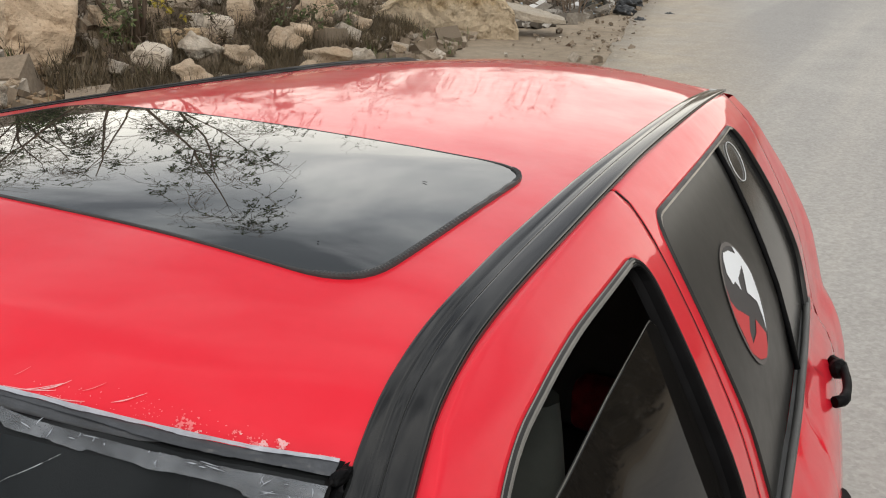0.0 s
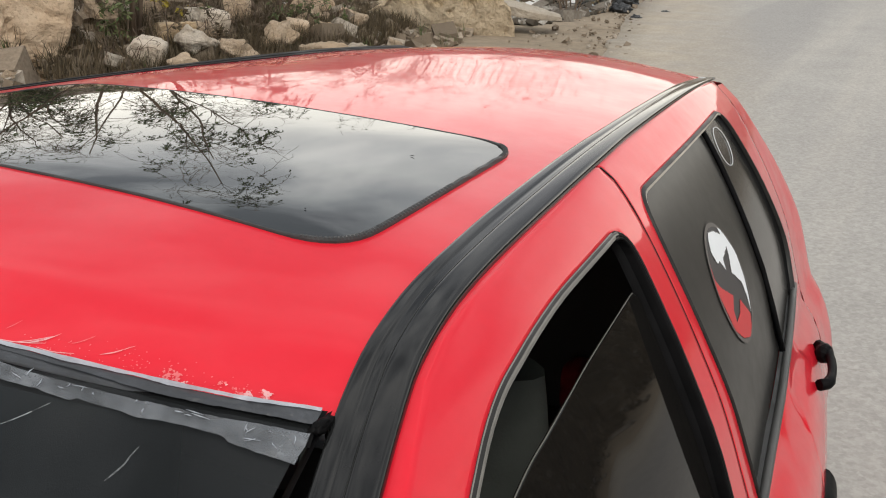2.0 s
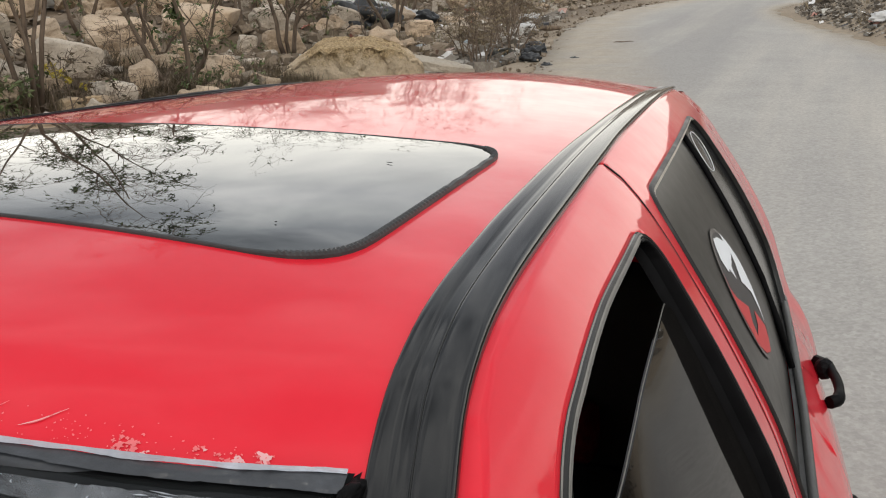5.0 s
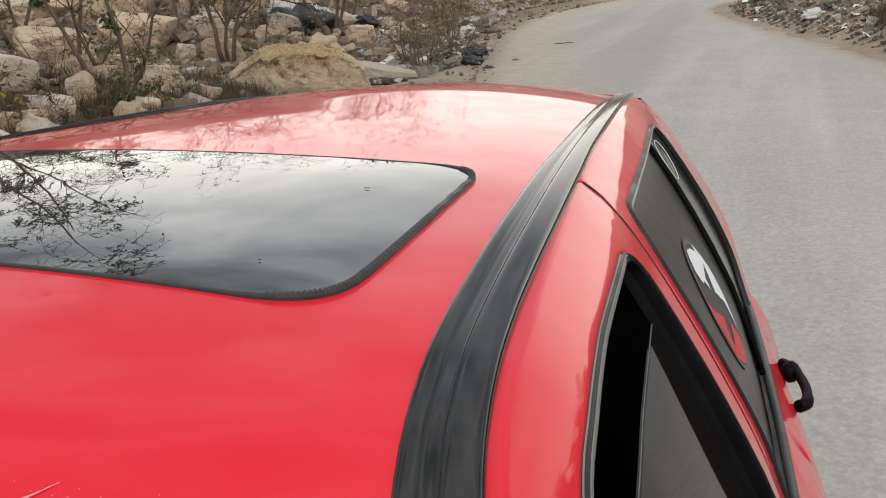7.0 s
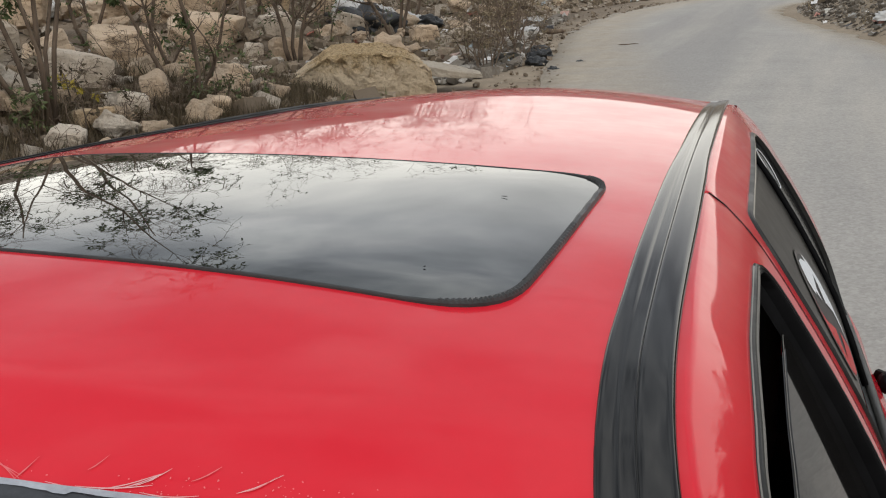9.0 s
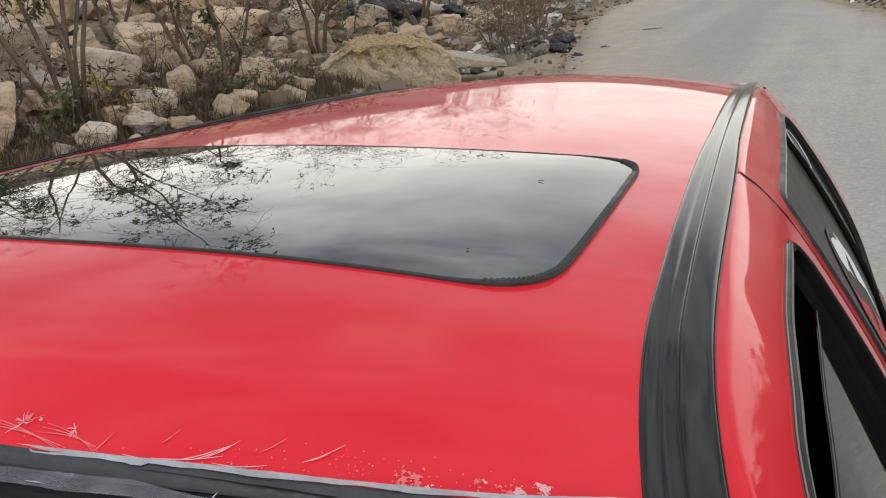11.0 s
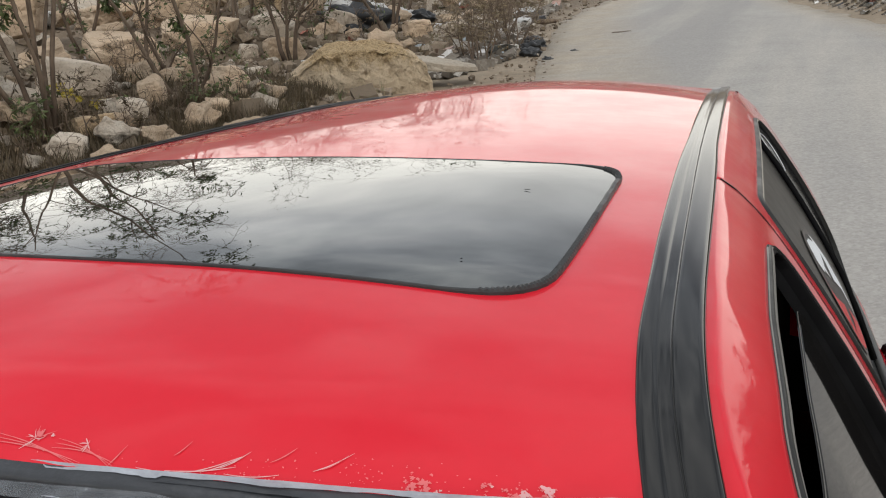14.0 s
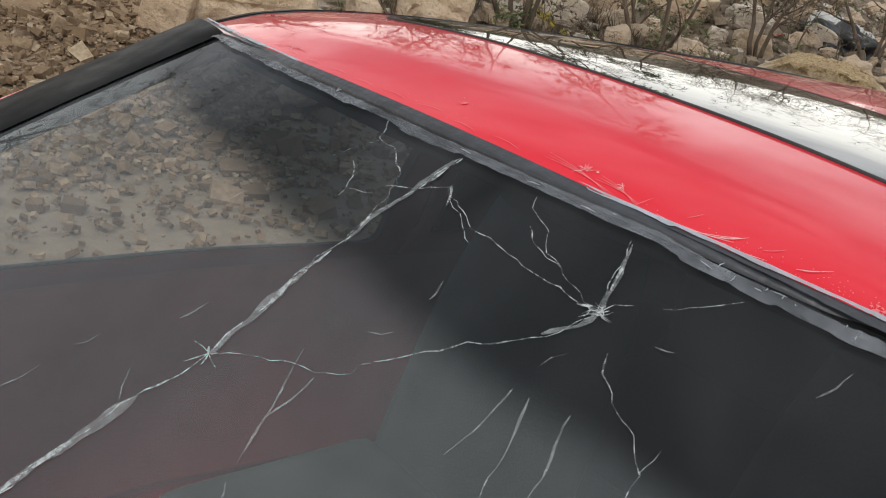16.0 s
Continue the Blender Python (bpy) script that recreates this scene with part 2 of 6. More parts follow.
def stone(name, light, dark, ochre):
    k = Mat(name, rough=0.92, Specular_IOR_Level=0.2)
    a, b, c = k.noise(1.3, 6, 0.6), k.noise(6, 7, 0.68), k.noise(38, 5, 0.72)
    strata = k.noise(2.4, 6, 0.6, stretch=(0.6, 0.6, 4.5))
    tone = k.mix(k.per_object(), light, tuple(0.76 * v for v in light))
    base = k.mix(k.ramp(a, (0.38, 0.0), (0.62, 0.85)), tone, ochre)
    base = k.mix(k.ramp(strata, (0.52, 0.0), (0.68, 0.45)), base, tuple(0.7 * v for v in ochre))
    base = k.mix(k.ramp(b, (0.54, 0.0), (0.76, 0.5)), base, dark)
    pits = k.noise(11, 3, 0.5)
    # low spots coloured darker, painting shade into pits and crevices
    base = k.mix(k.ramp(pits, (0.28, 0.4), (0.35, 0.0)), base, tuple(0.8 * v for v in dark))
    base = k.mix(k.ramp(c, (0.32, 0.5), (0.46, 0.0)), base, tuple(v * 0.5 for v in dark))
    k.to("Base Color", base).bump(a, 0.7, 0.12).bump(strata, 0.6, 0.05).bump(b, 0.8, 0.06).bump(pits, 0.4, 0.03).bump(c, 0.7, 0.014)
    return k.m


def boulder_stone():
    """Pale tan rock with a golden-brown pitted crust over its top."""
    k = Mat("pitted_ochre_boulder", rough=0.93, Specular_IOR_Level=0.2)
    a, b, c = k.noise(1.6, 6, 0.6), k.noise(7, 7, 0.7), k.noise(30, 5, 0.75)
    base = k.mix(k.ramp(a, (0.35, 0.0), (0.65, 0.9)), (0.80, 0.665, 0.49), (0.68, 0.545, 0.38))
    pos, reach, edge = (k.t.nodes.new("ShaderNode" + n) for n in ("SeparateXYZ", "Math", "MapRange"))
    k.t.links.new(k.tc.outputs["Object"], pos.inputs["Vector"])
    reach.operation, reach.inputs[1].default_value = "MULTIPLY_ADD", 0.55
    k.t.links.new(b, reach.inputs[0])
    k.t.links.new(pos.outputs["Z"], reach.inputs[2])
    edge.inputs["From Min"].default_value, edge.inputs["From Max"].default_value = 0.70, 0.86
    k.t.links.new(reach.outputs["Value"], edge.inputs["Value"])
    crust = k.ramp(c, (0.36, (0.17, 0.105, 0.05)), (0.50, (0.54, 0.385, 0.20)), (0.64, (0.70, 0.55, 0.34)))
    base = k.mix(k.mix(1.0, edge.outputs["Result"], (0.85, 0.85, 0.85), "MULTIPLY"), base, crust)
    d, col = k.cells(22)
    # pit floors coloured darker, with their shade painted in
    base = k.mix(k.ramp(d, (0.04, 0.4), (0.26, 0.0)), base, (0.26, 0.18, 0.11))
    base = k.mix(k.ramp(c, (0.33, 0.35), (0.43, 0.0)), base, (0.24, 0.17, 0.105))
    k.to("Base Color", base).bump(a, 0.7, 0.12).bump(b, 1.0, 0.10).bump(d, 0.6, 0.03).bump(c, 1.0, 0.035)
    return k.m


def bark():
    k = Mat("grey_brown_bark", rough=0.92)
    n = k.noise(14, 5, stretch=(1, 1, 0.25))
    k.to("Base Color", k.ramp(n, (0.3, (0.075, 0.052, 0.036)), (0.75, (0.22, 0.165, 0.12)))).bump(n, 0.6, 0.01)
    return k.m


def leaf(name, a, b):
    k = Mat(name, rough=0.55, Specular_IOR_Level=0.3)
    k.to("Base Color", k.ramp(k.per_island(), (0.0, a), (1.0, b)))
    return k.m


def scraps():
    k = Mat("mixed_rubbish_scraps", rough=0.6)
    k.to("Base Color", k.ramp(k.per_island(), (0.0, (0.62, 0.62, 0.62)), (0.3, (0.75, 0.74, 0.72)), (0.36, (0.05, 0.05, 0.055)), (0.52, (0.03, 0.03, 0.035)), (0.56, (0.40, 0.34, 0.27)), (0.80, (0.30, 0.36, 0.40)), (0.86, (0.55, 0.52, 0.46)), (0.97, (0.50, 0.12, 0.08))))
    return k.m


def rubble_mat(name="broken_stone_rubble", tones=((0.10, 0.075, 0.05), (0.22, 0.17, 0.12), (0.32, 0.26, 0.195), (0.50, 0.45, 0.38))):
    k = Mat(name, rough=0.93)
    base = k.ramp(k.per_island(), *zip((0.0, 0.35, 0.7, 1.0), tones))
    base = k.mix(k.ramp(k.noise(30, 5), (0.35, 0.55), (0.65, 0.0)), base, (0.12, 0.095, 0.07))
    k.to("Base Color", base).bump(k.noise(40, 4), 0.5, 0.01)
    return k.m


def tape_mat(name, col, alpha):
    k = Mat(name, rough=0.35, Specular_IOR_Level=0.4)
    n = k.noise(22, 7, 0.72, stretch=(1.0, 1.6, 1.6))
    k.to("Base Color", k.ramp(n, (0.36, tuple(0.75 * c for c in col)), (0.55, col), (0.70, tuple(1.45 * c for c in col))))
    k.to("Alpha", k.ramp(k.noise(17, 6, 0.65), (0.38, alpha - 0.16), (0.62, min(1.0, alpha + 0.18))))
    k.bump(k.noise(70, 4), 0.5, 0.004)
    return k.m


def crack_mat(name, col, low, high):
    k = Mat(name, col, 0.4)
    k.to("Alpha", k.ramp(k.noise(90, 5, 0.7), (0.42, low + 0.08), (0.62, high * 0.85)))
    return k.m


def door_cloth():
    k = Mat("faded_red_door_cloth", rough=0.8)
    k.to("Base Color", k.ramp(k.noise(5, 6, 0.6), (0.3, (0.50, 0.03, 0.04)), (0.7, (0.72, 0.06, 0.07))))
    k.bump(k.noise(160, 3), 0.3, 0.002)
    return k.m


def seat_cloth():
    k = Mat("grey_green_seat_cloth", rough=0.9, Specular_IOR_Level=0.1)
    k.to("Base Color", k.ramp(k.noise(7, 5), (0.3, (0.075, 0.086, 0.081)), (0.7, (0.11, 0.125, 0.118))))
    k.bump(k.noise(180, 3), 0.3, 0.002)
    return k.m


M = {
    "paint": red_paint(),
    "trim": trim_rubber(),
    "seal": rubber("dark_window_seal", (0.016, 0.0165, 0.016), 0.42),
    "ribbed": rubber("grey_ribbed_rubber", (0.035, 0.036, 0.037), 0.42),
    "waist": rubber("grey_waist_rubber", (0.055, 0.056, 0.055), 0.4),
    # pale seal rubber, its tone partly a painted highlight
    "seal_lip": rubber("pale_highlit_seal_lip", (0.15, 0.146, 0.135), 0.40),
    "seal_cream": rubber("cream_seal_lip", (0.40, 0.375, 0.33), 0.40),
    "black": rubber("black_plastic", (0.004, 0.004, 0.0045), 0.5, 0.06),
    "card": door_cloth(),
    "cushion": rubber("dark_red_stand_in_cloth", (0.20, 0.016, 0.02), 0.8, 0.1),
    "cabin": Mat("dark_cabin_cloth", (0.055, 0.054, 0.054), 0.9, Specular_IOR_Level=0.1).m,
    "seat": seat_cloth(),
    "sunroof": sunroof_glass(),
    "glass": clear_glass(),
    "film": film_glass("charcoal_tint_film", (0.022, 0.0215, 0.020), 0.30, 1.30),
    "quarter": film_glass("smoked_quarter_glass", (0.03, 0.029, 0.027), 0.16, 1.42),
    "tint": film_glass("smoked_side_glass", (0.007, 0.0065, 0.006), 0.03, 1.29),
    "tape": tape_mat("weathered_clear_tape", (0.23, 0.25, 0.275), 0.40),
    "tape_grey": tape_mat("grey_adhesive_tape", (0.046, 0.051, 0.059), 1.1),
    "tape_white": tape_mat("pale_highlit_tape", (0.37, 0.40, 0.45), 1.05),
    "crack_frost": crack_mat("frosted_glass_fracture", (0.40, 0.43, 0.44), 0.12, 0.5),
    "crack": crack_mat("white_glass_fracture", (0.50, 0.54, 0.55), 0.0, 0.95),
    "crack_faint": crack_mat("faint_glass_fracture", (0.42, 0.45, 0.46), 0.05, 0.5),
    "chip": Mat("pale_paint_chip", (0.70, 0.36, 0.37), 0.6).m,
    "chip_pink": Mat("pink_worn_primer", (0.71, 0.145, 0.155), 0.6).m,
    "chrome": Mat("dull_metal", (0.55, 0.55, 0.54), 0.3, 1.0).m,
    "tyre": rubber("tyre_rubber", (0.016, 0.016, 0.016), 0.8),
    "rim": Mat("grey_steel_rim", (0.32, 0.33, 0.34), 0.4, 0.8).m,
    "lamp_glass": Mat("lamp_lens_glass", (0.75, 0.76, 0.76), 0.08, 0.3).m,
    "tail": Mat("red_lamp_lens", (0.42, 0.01, 0.012), 0.12).m,
    "sticker_white": Mat("white_vinyl", (0.74, 0.77, 0.80), 0.45).m,
    "sticker_red": Mat("red_vinyl", (0.52, 0.03, 0.036), 0.45).m,
    "sticker_dark": Mat("black_vinyl", (0.035, 0.033, 0.035), 0.45).m,
    "sticker_rim": Mat("clear_vinyl_edge", (0.10, 0.09, 0.085), 0.4).m,
    "road": asphalt(),
    "dirt": dirt(),
    "rock": stone("tan_limestone", (0.70, 0.565, 0.425), (0.30, 0.205, 0.13), (0.58, 0.435, 0.30)),
    "rock_ochre": stone("ochre_sandstone_boulder", (0.66, 0.535, 0.385), (0.29, 0.185, 0.10), (0.56, 0.41, 0.25)),
    "rock_grey": stone("grey_white_limestone", (0.76, 0.685, 0.585), (0.30, 0.245, 0.19), (0.54, 0.45, 0.35)),
    "boulder": boulder_stone(),
    "slab": stone("grey_concrete_slab", (0.50, 0.45, 0.375), (0.22, 0.19, 0.15), (0.42, 0.36, 0.285)),
    "rubble": rubble_mat(),
    "tip": rubble_mat("dark_tip_rubble", ((0.04, 0.036, 0.031), (0.13, 0.115, 0.095), (0.27, 0.245, 0.21), (0.55, 0.53, 0.49))),
    "gravel": rubble_mat("brown_gravel", ((0.13, 0.08, 0.04), (0.25, 0.165, 0.092), (0.34, 0.235, 0.14), (0.48, 0.375, 0.25))),
    "bark": bark(),
    "leaf": leaf("olive_green_leaves", (0.035, 0.055, 0.018), (0.11, 0.14, 0.05)),
    "dry": leaf("dry_straw_brush", (0.16, 0.12, 0.07), (0.33, 0.27, 0.17)),
    "brush": leaf("dark_dead_brush", (0.05, 0.038, 0.022), (0.15, 0.115, 0.07)),
    "weed": leaf("green_weeds", (0.05, 0.075, 0.025), (0.16, 0.19, 0.08)),
    "yellow": leaf("yellowed_leaves", (0.45, 0.36, 0.05), (0.55, 0.45, 0.08)),
    "scraps": scraps(),
    "bag": Mat("pale_plastic_bag", (0.52, 0.52, 0.51), 0.45, Specular_IOR_Level=0.4).m,
    "bag_dark": Mat("black_plastic_bag", (0.02, 0.022, 0.024), 0.3).m,
    "teal": Mat("teal_plastic", (0.03, 0.14, 0.15), 0.4).m,
}


# ---- mesh helpers ----
def part(name, bm, material, parent=None, label="", smooth=False):
    """Links a bmesh as one mesh object, under a thing or a part."""
    me = bpy.data.meshes.new(name)
    if smooth:
        for f in bm.faces:
            f.smooth = True
    bm.to_mesh(me)
    bm.free()
    for m in material if isinstance(material, (list, tuple)) else [material]:
        me.materials.append(m)
    ob = new(name, me)
    if parent is not None:
        ob.parent = parent
    if label:
        ob["label"] = label
    return ob


def sheet(fn, nu, nv, bm=None, closed=False, mat_index=0):
    """A grid of points fn(u, v), u and v from 0 to 1."""
    bm = bm or bmesh.new()
    rows = [[bm.verts.new(fn(i / nu, j / nv)) for j in range(nv + 1)] for i in range(nu if closed else nu + 1)]
    for i in range(nu):
        a, b = rows[i], rows[(i + 1) % len(rows)]
        for j in range(nv):
            f = bm.faces.new((a[j], b[j], b[j + 1], a[j + 1]))
            f.material_index = mat_index
    return bm


def tube(points, radii, segs=6, bm=None, mat_index=0):
    bm = bm or bmesh.new()
    pts = [Vector(p) for p in points]
    rings = []
    for k, p in enumerate(pts):
        d = (pts[min(k + 1, len(pts) - 1)] - pts[max(k - 1, 0)]).normalized()
        side = d.cross(Vector((0.31, 0.17, 0.93))).normalized()
        up = side.cross(d)
        r = radii[k] if isinstance(radii, (list, tuple)) else radii
        rings.append([bm.verts.new(p + r * (math.cos(a) * side + math.sin(a) * up)) for a in (2 * math.pi * s / segs for s in range(segs))])
    for a, b in zip(rings, rings[1:]):
        for s in range(segs):
            f = bm.faces.new((a[s], a[(s + 1) % segs], b[(s + 1) % segs], b[s]))
            f.material_index, f.smooth = mat_index, True
    for ring, flip in ((rings[0], True), (rings[-1], False)):
        if segs > 2:
            f = bm.faces.new(list(reversed(ring)) if flip else ring)
            f.material_index = mat_index
    return bm


def box(bm, lo, hi, bevel=0.0):
    m = Matrix.Translation([(a + b) / 2 for a, b in zip(lo, hi)]) @ Matrix.Diagonal([b - a for a, b in zip(lo, hi)] + [1])
    made = bmesh.ops.create_cube(bm, size=1, matrix=m)["verts"]
    if bevel:
        edges = list({e for v in made for e in v.link_edges})
        bmesh.ops.bevel(bm, geom=edges, offset=bevel, segments=3, profile=0.6, affect="EDGES")
    return bm


def lerp(xs, ys):
    """A smooth reading of a short table, with no overshoot."""
    x, y = np.array(xs, float), np.array(ys, float)
    d = np.diff(y) / np.diff(x)
    m = np.r_[d[0], [0.0 if a * b <= 0 else 2 * a * b / (a + b) for a, b in zip(d, d[1:])], d[-1]]

    def read(v):
        k = int(np.clip(np.searchsorted(x, v) - 1, 0, len(d) - 1))
        w = x[k + 1] - x[k]
        t = (v - x[k]) / w
        if t < 0:
            return float(y[0] + m[0] * (v - x[0]))
        if t > 1:
            return float(y[-1] + m[-1] * (v - x[-1]))
        return float((2 * t ** 3 - 3 * t * t + 1) * y[k] + (t ** 3 - 2 * t * t + t) * w * m[k] + (3 * t * t - 2 * t ** 3) * y[k + 1] + (t ** 3 - t * t) * w * m[k + 1])
    return read


def rounded(corners, r, n=7):
    """A closed outline with rounded corners, from corners (u, v) and radii."""
    out_pts, count = [], len(corners)
    for k in range(count):
        p, a, b = Vector(corners[k]), Vector(corners[k - 1]), Vector(corners[(k + 1) % count])
        rad = r[k] if isinstance(r, (list, tuple)) else r
        da, db = (a - p), (b - p)
        la, lb = min(rad, da.length * 0.48), min(rad, db.length * 0.48)
        s, e = p + da.normalized() * la, p + db.normalized() * lb
        for i in range(n + 1):
            t = i / n
            out_pts.append((1 - t) ** 2 * s + 2 * t * (1 - t) * p + t * t * e)
    return out_pts


def by_angle(outline, centre, angles):
    """Where rays from centre at the angles meet a closed star-shaped outline."""
    pts = [Vector(p) for p in outline]
    res = []
    for a in angles:
        d, best = Vector((math.cos(a), math.sin(a))), None
        for p, q in zip(pts, pts[1:] + pts[:1]):
            e = q - p
            den = d.x * e.y - d.y * e.x
            if abs(den) < 1e-12:
                continue
            w = p - centre
            t, s = (w.x * e.y - w.y * e.x) / den, (w.x * d.y - w.y * d.x) / den
            if t > 0 and -1e-6 <= s <= 1 + 1e-6 and (best is None or t > best):
                best = t
        res.append(centre + d * (best or 0.01))
    return res


def rock_mesh(seed, size, cuts=15, detail=3, rough=0.06):
    """An angular stone: a hull of random points with broken edges and a weathered face."""
    rng = random.Random(seed)
    bm = bmesh.new()
    for _ in range(cuts):
        v = Vector((rng.gauss(0, 1), rng.gauss(0, 1), rng.gauss(0, 1))).normalized() * rng.uniform(0.82, 1.0)
        bm.verts.new((v.x * size[0], v.y * size[1], v.z * size[2]))
    hull = bmesh.ops.convex_hull(bm, input=bm.verts)
    bmesh.ops.delete(bm, geom=[v for v in bm.verts if not v.link_faces], context="VERTS")
    lim = min(size)
    bmesh.ops.bevel(bm, geom=list(bm.edges), offset=lim * 0.06, segments=1, affect="EDGES", clamp_overlap=True)
    bmesh.ops.triangulate(bm, faces=bm.faces)
    for _ in range(detail):
        longest = lim * 0.22
        bmesh.ops.subdivide_edges(bm, edges=[e for e in bm.edges if e.calc_length() > longest], cuts=1, use_grid_fill=False)
        bmesh.ops.triangulate(bm, faces=bm.faces)
    bm.normal_update()
    off = Vector((seed * 3.1, seed * 1.7, 0.3))
    for v in bm.verts:
        p = v.co / lim
        d = noise.fractal(p * 1.1 + off, 1.0, 2.1, 5) * rough * lim * 2.2
        d -= max(0.0, noise.noise(p * 2.3 + off)) * rough * lim * 1.6
        d += rough * lim * 0.7 * math.sin(7.0 * (p.z + 0.35 * p.x) + 3.0 * noise.noise(p * 1.3 + off))
        v.co += v.normal * d
    for f in bm.faces:
        f.smooth = False
    return bm


# ---- ground, road and bank ----
ROAD_LEFT = [(-0.2, -60.0), (-0.9, -6.0), (-1.2, 2.0), (-2.4, 9.0), (-3.3, 13.0), (-4.6, 19.0), (-4.9, 25.0), (-3.6, 30.5), (0.0, 34.5), (7.0, 37.5), (20.0, 39.5), (60.0, 42.0)]
ROAD_RIGHT = [(7.5, -60.0), (5.4, -6.0), (4.4, 2.0), (3.35, 7.8), (1.85, 14.0), (0.25, 19.0), (-0.9, 23.4), (-0.6, 27.0), (2.6, 29.9), (8.3, 32.0), (21.0, 33.5), (60.0, 35.0)]


def smooth_line(pts, n):
    """A smooth line through points, n steps between each two."""
    v = [Vector(p) for p in pts]
    res = []
    for k in range(len(v) - 1):
        a, b, c, d = v[max(k - 1, 0)], v[k], v[k + 1], v[min(k + 2, len(v) - 1)]
        for i in range(n):
            t = i / n
            res.append(0.5 * (2 * b + (c - a) * t + (2 * a - 5 * b + 4 * c - d) * t * t + (3 * b - 3 * c + d - a) * t ** 3))
    return res + [v[-1]]


left_line, right_line = smooth_line(ROAD_LEFT, 14), smooth_line(ROAD_RIGHT, 14)
FOOT = smooth_line([(-4.6, -40.0), (-4.6, -4.0), (-4.3, 2.0), (-4.2, 6.0), (-4.7, 9.5), (-5.6, 12.0), (-5.7, 16.0), (-6.3, 20.0), (-6.8, 26.0), (-5.2, 32.5), (-0.5, 37.2), (7.0, 40.5), (20.0, 42.5), (60.0, 45.0)], 10)
foot_np = np.array([(p.x, p.y) for p in FOOT])
right_np = np.array([(p.x, p.y) for p in right_line])


def line_side(x, y, line):
    """The distance from a line of the plan, positive to the left of its way."""
    a, b = line[:-1], line[1:]
    e, w = b - a, np.array([x, y]) - a
    t = np.clip((w * e).sum(1) / (e * e).sum(1), 0, 1)
    off = w - t[:, None] * e
    k = int((off * off).sum(1).argmin())
    d = math.sqrt(float((off[k] * off[k]).sum()))
    return d if e[k][0] * w[k][1] - e[k][1] * w[k][0] > 0 else -d


def height(x, y):
    """The lie of the land: a flat road with a rubble bank on one side and a tip on the other."""
    s = line_side(x, y, foot_np)
    z = 0.0
    if s > 0:
        z = 1.35 * (1 - math.exp(-s / 6.0)) + 0.06 * max(0.0, min(s, 120.0) - 9)
        z += min(s, 1.6) * 0.22 * noise.fractal(Vector((x * 0.45, y * 0.45, 3.0)), 1.0, 2.0, 4)
    r = -line_side(x, y, right_np) - 0.45
    if r > 0 and y > 1.0:
        z += min(1.0, (y - 1.0) / 6.0) * (1.5 * (1 - math.exp(-r / 2.4)) + 0.13 * min(max(0.0, r - 2.5), 24.0)) * (1 + 0.25 * noise.noise(Vector((x * 0.4, y * 0.4, 9.0))))
    return z


def ground():
    """One sheet from the roadside to the horizon, finer near the camera."""
    def spread(a, near, far, n):
        t = np.linspace(-1, 1, n)
        return a + np.sign(t) * (near * np.abs(t) + (far - near) * np.abs(t) ** 6)
    xs, ys = spread(-4.0, 22.0, 900.0, 150), spread(12.0, 32.0, 900.0, 190)
    bm = bmesh.new()
    rows = [[bm.verts.new((x, y, height(x, y) + 0.02 * noise.noise(Vector((x * 1.7, y * 1.7, 0))) - 0.02)) for y in ys] for x in xs]
    for a, b in zip(rows, rows[1:]):
        for j in range(len(ys) - 1):
            bm.faces.new((a[j], b[j], b[j + 1], a[j + 1]))
    return tagged(part("ground", bm, M["dirt"], smooth=True), "dry brown dirt ground rising into a rubble bank", "ground", kind="structure")


def road():
    bm = bmesh.new()
    rng = random.Random(4)
    dust_or_haze = bm.verts.layers.float.new("dust_or_haze")
    rows = []
    for k, (a, b) in enumerate(zip(left_line, right_line)):
        row = []
        for j in range(13):
            t = j / 12
            p = a.lerp(b, t)
            edge = 0.16 * noise.noise(Vector((p.x * 1.3, p.y * 1.3, 5.0))) + 0.08 * rng.uniform(-1, 1)
            if j in (0, 12):
                p = p + (a - b).normalized() * edge * (1 if j == 0 else -1)
            row.append(bm.verts.new((p.x, p.y, 0.018 + 0.03 * math.sin(math.pi * t))))
            row[-1][dust_or_haze] = min(1.0, max(0.0, (0.34 - min(t, 3.0 * (1 - t))) / 0.20))
        rows.append(row)
    for a, b in zip(rows, rows[1:]):
        for j in range(12):
            bm.faces.new((a[j], a[j + 1], b[j + 1], b[j]))
    skirt = bmesh.ops.extrude_edge_only(bm, edges=[e for e in bm.edges if e.is_boundary])
    for v in [g for g in skirt["geom"] if isinstance(g, bmesh.types.BMVert)]:
        v.co.z -= 0.08
    return tagged(part("road", bm, M["road"], smooth=True), "dusty pale grey asphalt road curving away", "road", kind="structure")


ground()
road()

ROCK_SHAPES = []
for k in range(14):
    rng = random.Random(100 + k)
    bm = rock_mesh(20 + k, (1.0, rng.uniform(0.65, 0.95), rng.uniform(0.5, 0.75)), rng.randint(10, 17), 3, 0.085)
    me = bpy.data.meshes.new("rock")
    bm.to_mesh(me)
    bm.free()
    me.materials.append(M["rock" if k % 4 else "rock_grey"])
    ROCK_SHAPES.append(me)


def rock(x, y, size, shape, turn=(0, 0, 0), label="angular tan limestone rock lying on the bank", sink=0.25, squash=1.0, lift=0.0):
    ob = new("rock", ROCK_SHAPES[shape % len(ROCK_SHAPES)])
    ob.matrix_world = Matrix.LocRotScale((x, y, height(x, y) + size * (0.62 * squash - sink) + lift), Euler([radians(a) for a in turn]), (size, size, size * squash))
    return tagged(ob, label, "rock", "rocks of the rubble bank")


